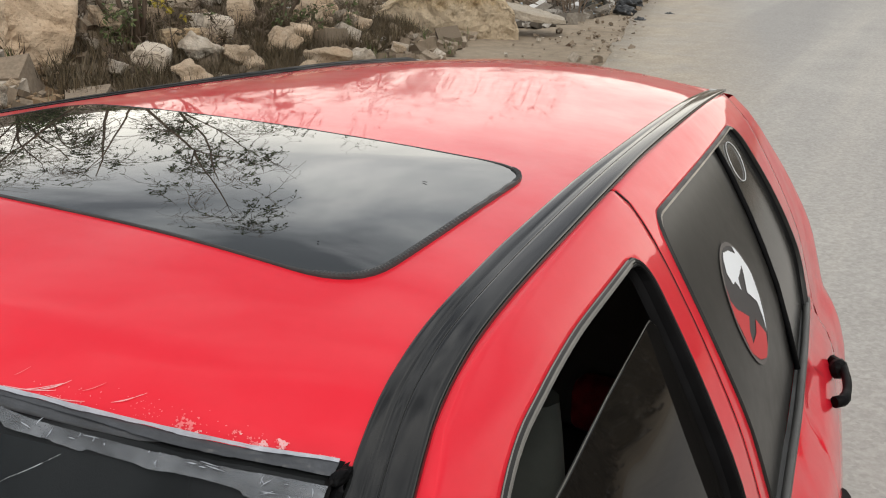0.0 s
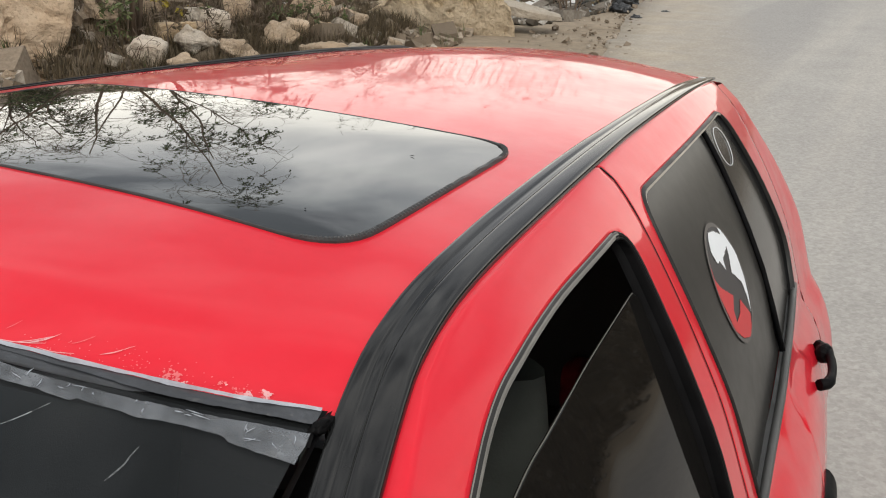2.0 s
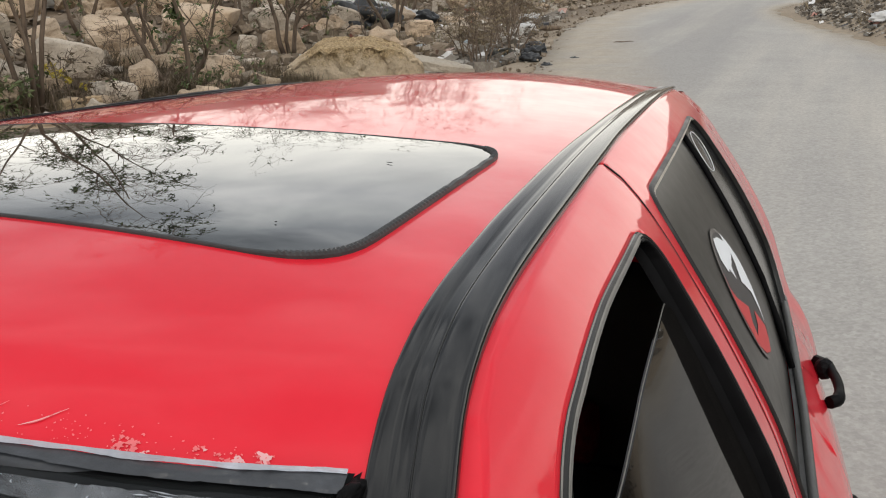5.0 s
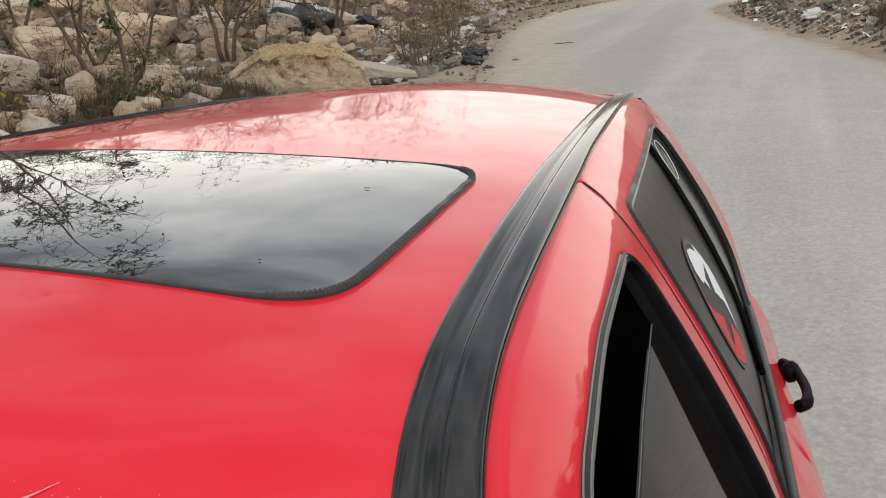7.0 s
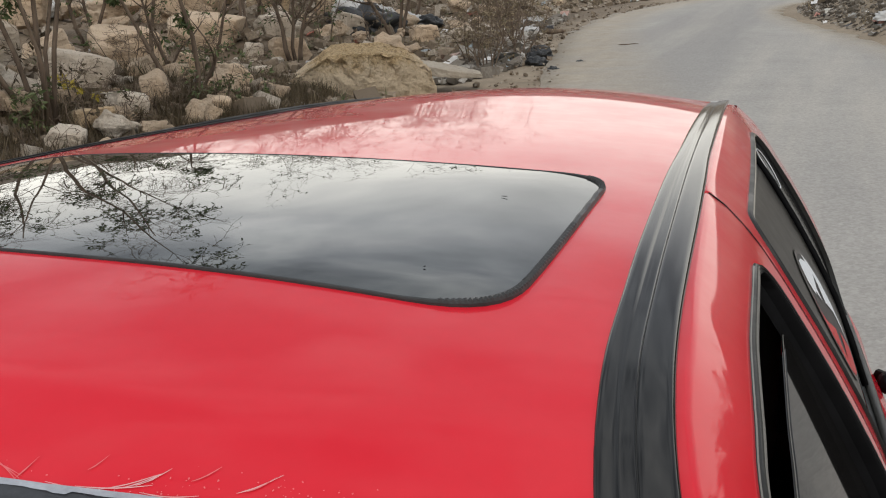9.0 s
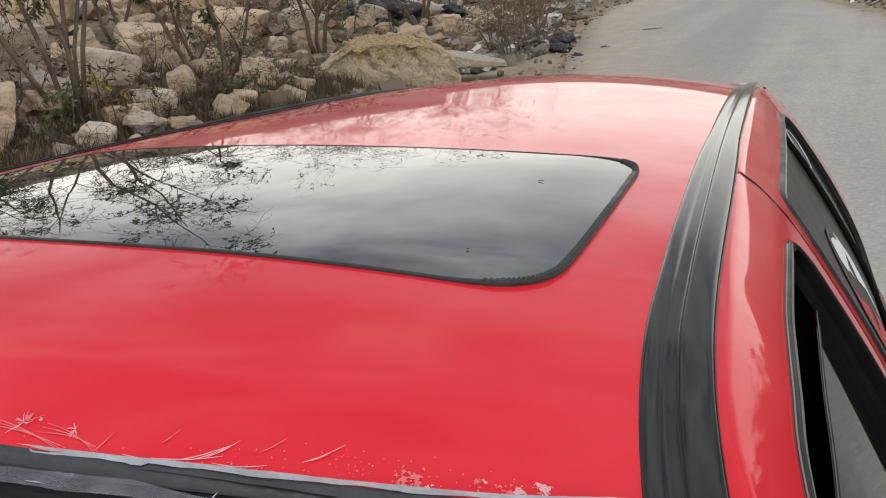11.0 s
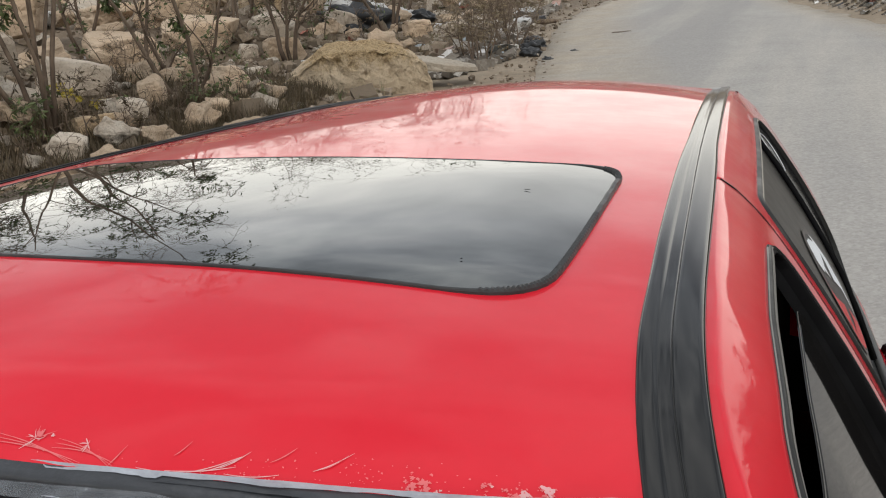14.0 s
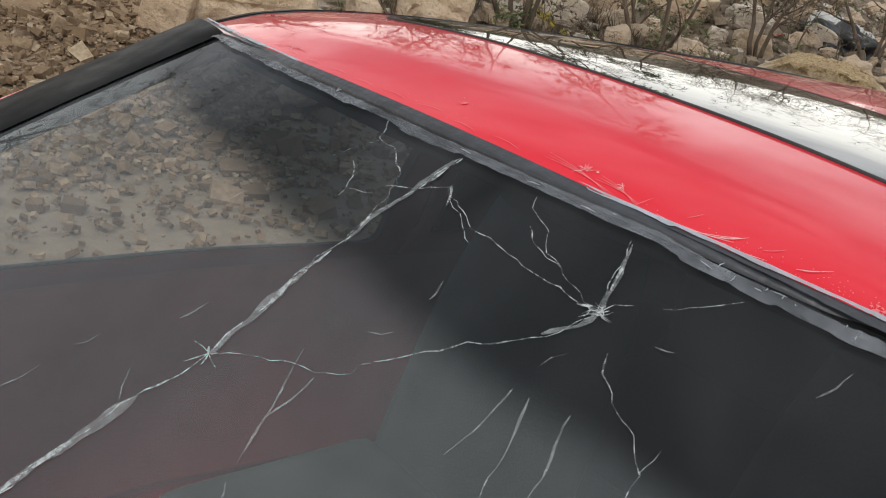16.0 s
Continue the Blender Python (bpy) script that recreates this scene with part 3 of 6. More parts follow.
def weather(bm, seed, lim, rough, pits=0.0):
    """Splits a hull into small faces and wears it: beds, hollows and pits."""
    bmesh.ops.bevel(bm, geom=list(bm.edges), offset=lim * 0.05, segments=2, profile=0.6, affect="EDGES", clamp_overlap=True)
    bmesh.ops.triangulate(bm, faces=bm.faces)
    for _ in range(4):
        bmesh.ops.subdivide_edges(bm, edges=[e for e in bm.edges if e.calc_length() > lim * 0.16], cuts=1)
        bmesh.ops.triangulate(bm, faces=bm.faces)
    bm.normal_update()
    off = Vector((seed * 3.1, seed * 1.7, 0.3))
    for v in bm.verts:
        p = v.co / lim
        d = rough * (0.9 * noise.fractal(p * 1.3 + off, 1.0, 2.1, 5) - 1.2 * max(0.0, noise.noise(p * 2.1 + off)))
        bed = math.sin(5.0 * (p.z + 0.25 * p.x) + 2.2 * noise.noise(p * 0.9 + off))
        d -= rough * 1.3 * max(0.0, abs(bed) - 0.86) / 0.14 * max(0.0, noise.noise(p * 0.7 - off) + 0.25)
        d -= pits * max(0.0, noise.fractal(p * 5.0 + off, 1.0, 2.0, 4) - 0.05)
        v.co += v.normal * d * lim
    return bm


def hull_of(points):
    bm = bmesh.new()
    for p in points:
        bm.verts.new(p)
    bmesh.ops.convex_hull(bm, input=bm.verts)
    bmesh.ops.delete(bm, geom=[v for v in bm.verts if not v.link_faces], context="VERTS")
    return bm


def boulder():
    front = [(-1.14, -0.30), (-1.12, 0.06), (-0.90, 0.26), (-0.55, 0.47), (-0.24, 0.66), (0.42, 0.66), (0.78, 0.58), (1.02, 0.46), (1.08, 0.20), (1.08, -0.30)]
    bm = hull_of([(u, -0.42 - 0.10 * math.cos(u), z) for u, z in front] + [(0.9 * u, 0.45, z + 0.05 * (z > 0)) for u, z in front])
    weather(bm, 5, 0.62, 0.06, 0.16)
    for v in bm.verts:
        if v.co.x < -0.30:
            v.co.y += 0.10 * min(1.0, (-0.30 - v.co.x) / 0.4)
    ob = part("boulder", bm, M["boulder"])
    ob.location = (-5.27, 10.89, -0.10)
    ob.rotation_euler = (0, 0, radians(26))
    return tagged(ob, "large ochre sandstone boulder with pitted top beside the road", "boulder")


def stone_slab():
    pts = [(-0.42, -0.24), (0.10, -0.27), (0.42, -0.10), (0.40, 0.12), (0.05, 0.30), (-0.42, 0.26)]
    bm = hull_of([(x, y, 0.0) for x, y in pts] + [(x * 0.96, y * 0.96, 0.13 - 0.09 * (x + 0.42)) for x, y in pts])
    weather(bm, 8, 0.16, 0.05)
    ob = part("stone_slab", bm, M["slab"])
    ob.matrix_world = pose(-4.10, 11.42, 0.19, 3, 7, 24)
    return tagged(ob, "flat grey concrete slab tilted on rubble", "slab")


boulder()
stone_slab()


# ---- the parked car: plan x right, y to its tail, z up ----
XC = -0.037
GY = [-2.0, -0.7, 0.0, 0.1, 0.2, 0.3, 0.4, 0.6, 0.8, 1.0, 1.3, 1.6, 1.9, 2.3]
half_top = lerp(GY, [0.60, 0.605, 0.613, 0.614, 0.612, 0.603, 0.593, 0.576, 0.559, 0.542, 0.518, 0.495, 0.471, 0.440])
ref_top = lerp(GY, [1.395, 1.395, 1.395, 1.395, 1.396, 1.399, 1.398, 1.394, 1.387, 1.379, 1.365, 1.347, 1.32, 1.27])
bulge = lerp([0, 0.02, 0.06, 0.14, 0.24, 0.34, 0.45, 0.54, 0.575, 0.63, 0.72, 0.85, 1.05, 1.2], [0, 0.025, 0.065, 0.121, 0.182, 0.233, 0.273, 0.307, 0.338, 0.368, 0.397, 0.410, 0.385, 0.32])
gutter_z = lerp([-0.85, -0.3, -0.1, 0.0, 0.05, 0.1, 0.2, 0.3, 0.4, 0.6, 0.8, 1.0, 1.3, 1.6, 1.95, 2.05], [0.84, 1.164, 1.277, 1.332, 1.355, 1.372, 1.387, 1.391, 1.392, 1.391, 1.387, 1.380, 1.367, 1.350, 1.318, 1.306])
outer_h = lerp([-0.85, -0.3, -0.1, 0.0, 0.1, 0.2, 0.3, 0.4, 0.6, 0.8, 1.0, 1.3, 1.6, 1.95, 2.05], [0.82, 0.738, 0.693, 0.664, 0.637, 0.620, 0.608, 0.598, 0.579, 0.559, 0.538, 0.513, 0.489, 0.460, 0.452])
inner_z = lerp([-0.85, -0.3, -0.1, 0.0, 0.05, 0.1, 0.2, 0.3, 0.4, 0.6, 0.8, 1.0, 1.3, 1.6, 1.95, 2.05], [0.85, 1.176, 1.295, 1.352, 1.369, 1.382, 1.395, 1.401, 1.402, 1.399, 1.393, 1.384, 1.367, 1.349, 1.312, 1.298])
inner_h = lerp([-0.85, -0.3, -0.1, 0.0, 0.05, 0.1, 0.2, 0.3, 0.4, 0.6, 0.8, 1.0, 1.3, 1.6, 1.95, 2.05], [0.80, 0.692, 0.637, 0.610, 0.596, 0.585, 0.569, 0.559, 0.548, 0.528, 0.509, 0.493, 0.466, 0.442, 0.412, 0.402])
ENDS = lerp([0.2, 0.6, 0.87, 1.07, 1.25, 1.32], [2.27, 2.31, 2.32, 2.24, 2.09, 2.0])


def half(y, z):
    return half_top(y) + bulge(max(0.0, ref_top(y) - z)) * (1.0 - 0.11 * min(1.0, max(0.0, (y - 1.15) / 0.9)) ** 1.4)


def on_side(side, y, z, out_by=0.0):
    """A point of the car's flank at y, z; side 1 is the offside, -1 the other."""
    return Vector((XC + side * (half(y, z) + out_by), y, z))


def front_edge(h):
    return -0.104 + 0.092 * (h / 0.6) ** 2 + 0.009 * (h / 0.6) ** 4


crown = lerp([-0.15, 0.0, 0.25, 0.5, 0.8, 1.2, 1.9, 2.05], [0.046, 0.045, 0.038, 0.031, 0.027, 0.027, 0.034, 0.034])


def roof_point(h, y):
    """The roof skin at h from the middle line."""
    k = min(1.0, abs(h) / inner_h(max(y, 0.0)))
    back = y - front_edge(h) * math.exp(-max(0.0, y) / 0.35)
    z = inner_z(max(back, 0.0)) + crown(y) * (1 - k * k)
    return Vector((XC + h, y, z))


def roof_normal(h, y):
    e = 0.01
    a, b = roof_point(h + e, y) - roof_point(h - e, y), roof_point(h, y + e) - roof_point(h, y - e)
    return a.cross(b).normalized()


def screen_point(h, s, lift=0.0):
    """The windshield at h from the middle, s down from its top edge."""
    y0, z0 = -0.122 + 0.104 * (h / 0.6) ** 2, 1.380 - 0.027 * (h / 0.6) ** 2
    bow = 0.018 * math.sin(min(1.0, s / 0.95) * math.pi)
    a = radians(30)
    n = Vector((0, -math.sin(a), math.cos(a)))
    return Vector((XC + h * (1 + 0.17 * s), y0 - s * math.cos(a), z0 - s * math.sin(a))) + n * (bow + lift)


car = new("parked_car")
tagged(car, "worn red five-door hatchback with cracked windshield on the roadside", "car")


def car_roof():
    def skin(u, v):
        t = 2 * u - 1
        hf = inner_h(0.0) * t
        y0 = front_edge(hf)
        y1 = 2.02 - 0.10 * t * t
        y = y0 + (y1 - y0) * v ** 1.15
        h = (inner_h(max(0.0, y)) + 0.004) * t
        return roof_point(h, y)
    roof = part("roof", sheet(skin, 64, 90), M["paint"], car, "faded glossy red roof panel", True)
    # the folded lip over the windshield
    def lip(u, v):
        t = 2 * u - 1
        p = roof_point(inner_h(0.0) * t, front_edge(inner_h(0.0) * t))
        return p + Vector((0, -0.010, -0.006)) * min(1, 2 * v) + Vector((0, 0.004, -0.016)) * max(0, 2 * v - 1)
    part("roof_lip", sheet(lip, 60, 4), M["tape_grey"], roof, "bare chipped metal edge of the roof", True)
    part("headliner", sheet(lambda u, v: roof_point((2 * u - 1) * 0.5, 0.02 + 1.85 * v) - Vector((0, 0, 0.045)), 12, 12), M["cabin"], roof, "dark cloth headliner")
    return roof


roof = car_roof()

# sunroof outline on the roof skin
SUN = rounded([(-0.486, 0.209), (-0.25, 0.197), (0.0, 0.180), (0.25, 0.197), (0.486, 0.209), (0.484, 0.36), (0.457, 0.733), (0.15, 0.703), (-0.15, 0.703), (-0.457, 0.733), (-0.484, 0.36)], [0.08, 0.1, 0.15, 0.1, 0.08, 0.12, 0.085, 0.12, 0.12, 0.085, 0.12], 8)


def sunroof():
    c = Vector((0.02, 0.46))
    rings = 14

    def pane(u, v):
        k = u * len(SUN)
        a, b = SUN[int(k) % len(SUN)], SUN[(int(k) + 1) % len(SUN)]
        p = c + (a.lerp(b, k - int(k)) - c) * (1 - v * 0.999) * 0.985
        return roof_point(p.x, p.y) + roof_normal(p.x, p.y) * (0.002 + 0.002 * (1 - (1 - v) ** 2))
    glass = part("sunroof", sheet(pane, len(SUN), rings, closed=True), M["sunroof"], car, "dark tinted glass sunroof reflecting the sky", True)
    # ribbed rubber frame
    bm = bmesh.new()
    dense = [SUN[k // 6 % len(SUN)].lerp(SUN[(k // 6 + 1) % len(SUN)], (k % 6) / 6) for k in range(len(SUN) * 6)]
    prof = [(-0.009, 0.000), (-0.0085, 0.004), (-0.005, 0.0055), (-0.001, 0.005), (0.0005, 0.003), (0.001, -0.004)]
    ringv = []
    for k, p in enumerate(dense):
        d = (dense[(k + 1) % len(dense)] - dense[k - 1]).normalized()
        o = Vector((d.y, -d.x))
        right_side = min(1.0, max(0.0, (p.x - 0.34) / 0.11))
        front_side = min(1.0, max(0.0, (0.34 - p.y) / 0.06))
        rib = 0.0013 * (k % 2) * (right_side > 0.8)
        thin = 0.32 + 0.68 * max(right_side ** 2, 0.25 * front_side * min(1.0, max(0.15, (p.x + 0.05) / 0.3)))
        row = []
        for w, hgt in prof:
            q = p + o * w * thin * 0.8
            row.append(bm.verts.new(roof_point(q.x, q.y) + roof_normal(q.x, q.y) * (hgt * (0.25 + 0.75 * thin) + (rib if hgt > 0.0038 else 0))))
        ringv.append(row)
    for a, b in zip(ringv, ringv[1:] + ringv[:1]):
        for j in range(len(prof) - 1):
            bm.faces.new((a[j], a[j + 1], b[j + 1], b[j]))
    part("sunroof_seal", bm, M["ribbed"], glass, "ribbed black rubber sunroof seal", False)
    # specks of dirt on the glass
    bm = bmesh.new()
    for x, y, sx, sy in ((0.372, 0.552, 0.0045, 0.0012), (0.392, 0.275, 0.0013, 0.0013), (0.12, 0.62, 0.0012, 0.0010), (-0.1, 0.40, 0.0010, 0.0010)):
        m = Matrix.Translation(roof_point(x, y) + roof_normal(x, y) * 0.0041) @ Matrix.Diagonal((sx, sy, 0.0004, 1))
        bmesh.ops.create_icosphere(bm, subdivisions=1, radius=1, matrix=m)
    tagged(part("dirt_specks", bm, M["black"], glass, "specks of dirt"), kind="stuff")
    return glass


sunroof()


def gutter(side):
    """The broad black strip that covers the drip rail and the windscreen pillar."""
    ys = [-0.84 + 0.06 * k for k in range(9)] + [-0.3 + 0.025 * k for k in range(30)] + [0.46 + 0.05 * k for k in range(30)]
    ys = [y for y in ys if y < 1.955] + [1.955]
    prof = [(-0.02, -0.012), (0.0, -0.001), (0.02, 0.0030), (0.05, 0.0042), (0.12, 0.0046), (0.22, 0.0046), (0.27, 0.0044), (0.30, 0.0033), (0.33, 0.0031), (0.37, 0.0036), (0.43, 0.0040), (0.48, 0.0042), (0.505, 0.0046), (0.52, 0.0060), (0.545, 0.0069), (0.60, 0.0073), (0.72, 0.0074), (0.82, 0.0072), (0.88, 0.0066), (0.92, 0.0045), (0.945, 0.0008), (0.95, -0.014)]
    if side < 0:
        prof = prof[:-4] + [(1.0, 0.0070), (1.5, 0.0060), (2.2, 0.000), (2.5, -0.016), (2.6, -0.05)]
    def row(y):
        a = Vector((XC + side * inner_h(y), y, inner_z(y)))
        b = Vector((XC + side * outer_h(y), y, gutter_z(y)))
        w = b - a
        a = b - w.normalized() * min(w.length, 0.078)
        along = Vector((0, 1, (gutter_z(y + 0.02) - gutter_z(y - 0.02)) / 0.04)).normalized()
        n = (b - a).cross(along).normalized()
        if n.z < 0:
            n = -n
        low = 1.0 - 0.75 * min(1.0, max(0.0, (y - 1.2) / 0.75))
        wide = min(1.0, max(0.0, (0.06 - y) / 0.16))
        flange = 1.25 - 0.25 * min(1.0, max(0.0, (y - 1.1) / 0.7))
        if side > 0:
            return [a.lerp(b, t if t < 0.52 else 0.52 + (t - 0.52) * flange) + n * hgt * low for t, hgt in prof]
        return [a.lerp(b, t if t <= 1.0 else 1.0 + (t - 1.0) * max(0.12, wide)) + n * hgt * low * (0.45 + 0.55 * wide) for t, hgt in prof]
    bm = bmesh.new()
    rows = [[bm.verts.new(p) for p in row(y)] for y in ys]
    for a, b in zip(rows, rows[1:]):
        for j in range(len(prof) - 1):
            f = bm.faces.new((a[j], a[j + 1], b[j + 1], b[j]))
    bm.faces.new(rows[-1])
    trim = part("roof_gutter_trim", bm, M["trim" if side > 0 else "black"], car, "wide black rubber drip rail strip", True)
    # thin bright joint along the strip
    pts = []
    for y in ys:
        r = row(y)
        pts.append(r[13] + Vector((0, 0, 0.0001)))
    part("trim_joint", tube(pts, 0.0006, 4), M["seal"], trim, "pale worn joint line")
    tip = row(1.955)
    bm = bmesh.new()
    c = tip[4].lerp(tip[12], 0.5)
    box(bm, c + Vector((-0.012, -0.002, -0.006)), c + Vector((0.012, 0.006, 0.0005)), 0.002)
    part("trim_end", bm, M["chrome"], trim, "small metal end cap")
    return trim


for side in (1, -1):
    gutter(side)


def flank(name, outline, hole, centre, side, rings=12, n=132, material=None, label=""):
    """A panel of the flank between an outer outline and a window opening, both in y, z."""
    c = Vector(centre)
    angles = sorted({round(2 * math.pi * k / n - math.pi, 6) for k in range(n)} | {round(math.atan2(p[1] - c.y, p[0] - c.x), 6) for p in outline})
    o, i = by_angle(outline, c, angles), by_angle(hole, c, angles)
    bm = bmesh.new()
    ring_v = []
    for a, b in zip(o, i):
        col = []
        for r in range(rings + 1):
            q = b.lerp(a, 1.0 if r == rings else 0.988 * r / (rings - 1))
            col.append(bm.verts.new(on_side(side, q.x, q.y, -0.0015 if r == rings else 0.0)))
        lip = b - (b - c).normalized() * 0.002
        col.insert(0, bm.verts.new(on_side(side, lip.x, lip.y, -0.002)))
        edge = a
        col.append(bm.verts.new(on_side(side, edge.x, edge.y, -0.02)))
        ring_v.append(col)
    for a, b in zip(ring_v, ring_v[1:] + ring_v[:1]):
        for j in range(len(a) - 1):
            bm.faces.new((a[j], a[j + 1], b[j + 1], b[j]) if side > 0 else (a[j], b[j], b[j + 1], a[j + 1]))
    return part(name, bm, material or M["paint"], car, label, True)


def seal_ring(name, outline, side, parent, width=0.014, material=None, label="", out_by=0.004):
    """A rubber bead round a window opening."""
    bm = bmesh.new()
    pts = [Vector(p) for p in outline]
    dense = []
    for a, b in zip(pts, pts[1:] + pts[:1]):
        steps = max(1, int((b - a).length / 0.03))
        dense += [a.lerp(b, k / steps) for k in range(steps)]
    prof = [(0.3, -0.004), (0.2, 0.003), (-0.1, 0.0055), (-0.6, 0.004), (-1.0, -0.016)] if material is None else [(0.1, 0.004), (-0.3, 0.006), (-0.8, 0.002), (-1.0, -0.012)]
    rows = []
    for k, p in enumerate(dense):
        d = (dense[(k + 1) % len(dense)] - dense[k - 1])
        if d.length < 1e-6:
            continue
        d.normalize()
        o = Vector((d.y, -d.x))
        rows.append([bm.verts.new(on_side(side, (p + o * w * width).x, (p + o * w * width).y, hgt + out_by - 0.004)) for w, hgt in prof])
    for a, b in zip(rows, rows[1:] + rows[:1]):
        for j in range(len(prof) - 1):
            bm.faces.new((a[j], a[j + 1], b[j + 1], b[j]))
    return part(name, bm, material or M["seal"], parent, label, True)


def lip_band(name, pts, centre, side, parent, width, material=None, label="pale lip of the window seal with painted highlight"):
    """The rubber lip along part of a window opening."""
    bm, c = bmesh.new(), Vector(centre)
    prof = [(0.12, 0.0010), (0.0, 0.0036), (-0.35, 0.0046), (-0.52, 0.0043), (-0.60, 0.0033), (-0.68, 0.0038), (-0.9, 0.0032), (-1.05, 0.0), (-1.1, -0.018)]
    rows = []
    pts = [Vector(p) for p in pts]
    pts = [a.lerp(b, j / 4) for a, b in zip(pts, pts[1:]) for j in range(4)] + pts[-1:]
    for k, p in enumerate(pts):
        d = (pts[min(k + 1, len(pts) - 1)] - pts[max(k - 1, 0)])
        if d.length < 1e-6:
            continue
        o = Vector((d.y, -d.x)).normalized()
        if o.dot(p - c) < 0:
            o = -o
        rows.append([bm.verts.new(on_side(side, *(p + o * w * width), hgt)) for w, hgt in prof])
    for a, b in zip(rows, rows[1:]):
        for j in range(len(prof) - 1):
            bm.faces.new((a[j], a[j + 1], b[j + 1], b[j]))
    return part(name, bm, material or M["seal_lip"], parent, label, True)


def pane(name, outline, side, parent, material, inset=0.014, label=""):
    """A curved pane that fills an outline on the flank."""
    c = sum((Vector(p) for p in outline), Vector((0, 0))) / len(outline)
    bm = sheet(lambda u, v: on_side(side, *(c + (Vector(outline[int(u * len(outline) + 1e-6) % len(outline)]) - c) * max(0.001, 1 - v)), -inset), len(outline), 10, closed=True)
    return part(name, bm, material, parent, label, True)


def top_line(y0, y1, drop, n=10):
    return [(y0 + (y1 - y0) * k / n, gutter_z(y0 + (y1 - y0) * k / n) - drop) for k in range(n + 1)]


def arch(cy, r, z0, a0, a1, n=12):
    return [(cy + r * math.cos(radians(a0 + (a1 - a0) * k / n)), z0 + r * math.sin(radians(a0 + (a1 - a0) * k / n))) for k in range(n + 1)]


FRONT_WIN = rounded([(0.640, 0.84), (0.630, 1.08), (0.668, 1.334), (0.30, 1.343), (0.14, 1.326), (0.02, 1.275), (-0.50, 0.99), (-0.56, 0.86)], [0.04, 0.15, 0.05, 0.12, 0.06, 0.1, 0.1, 0.03], 6)
REAR_WIN = rounded([(1.725, 0.868), (1.792, 0.95), (1.742, 1.12), (1.648, 1.303), (0.797, 1.338), (0.775, 1.22), (0.772, 1.10), (0.80, 0.868)], [0.03, 0.06, 0.15, 0.05, 0.055, 0.1, 0.15, 0.03], 6)
GAP_LINE = [(0.75, 0.30), (0.738, 0.90), (0.727, 1.04), (0.733, 1.165), (0.744, 1.26), (0.748, 1.31), (0.757, 1.345), (0.765, 1.366), (0.757, 1.383)]
FRONT_DOOR = [(y - 0.002, z) for y, z in GAP_LINE] + list(reversed(top_line(-0.58, 0.748, 0.004, 22))) + [(-0.62, 0.98), (-0.64, 0.30)]
REAR_DOOR = [(y + 0.002, z) for y, z in GAP_LINE] + top_line(0.765, 1.86, 0.004, 16) + [(1.88, 1.22), (1.95, 0.95), (1.93, 0.55)] + arch(1.58, 0.34, 0.28, 40, 178, 12)
REAR_DOOR = list(reversed(REAR_DOOR))


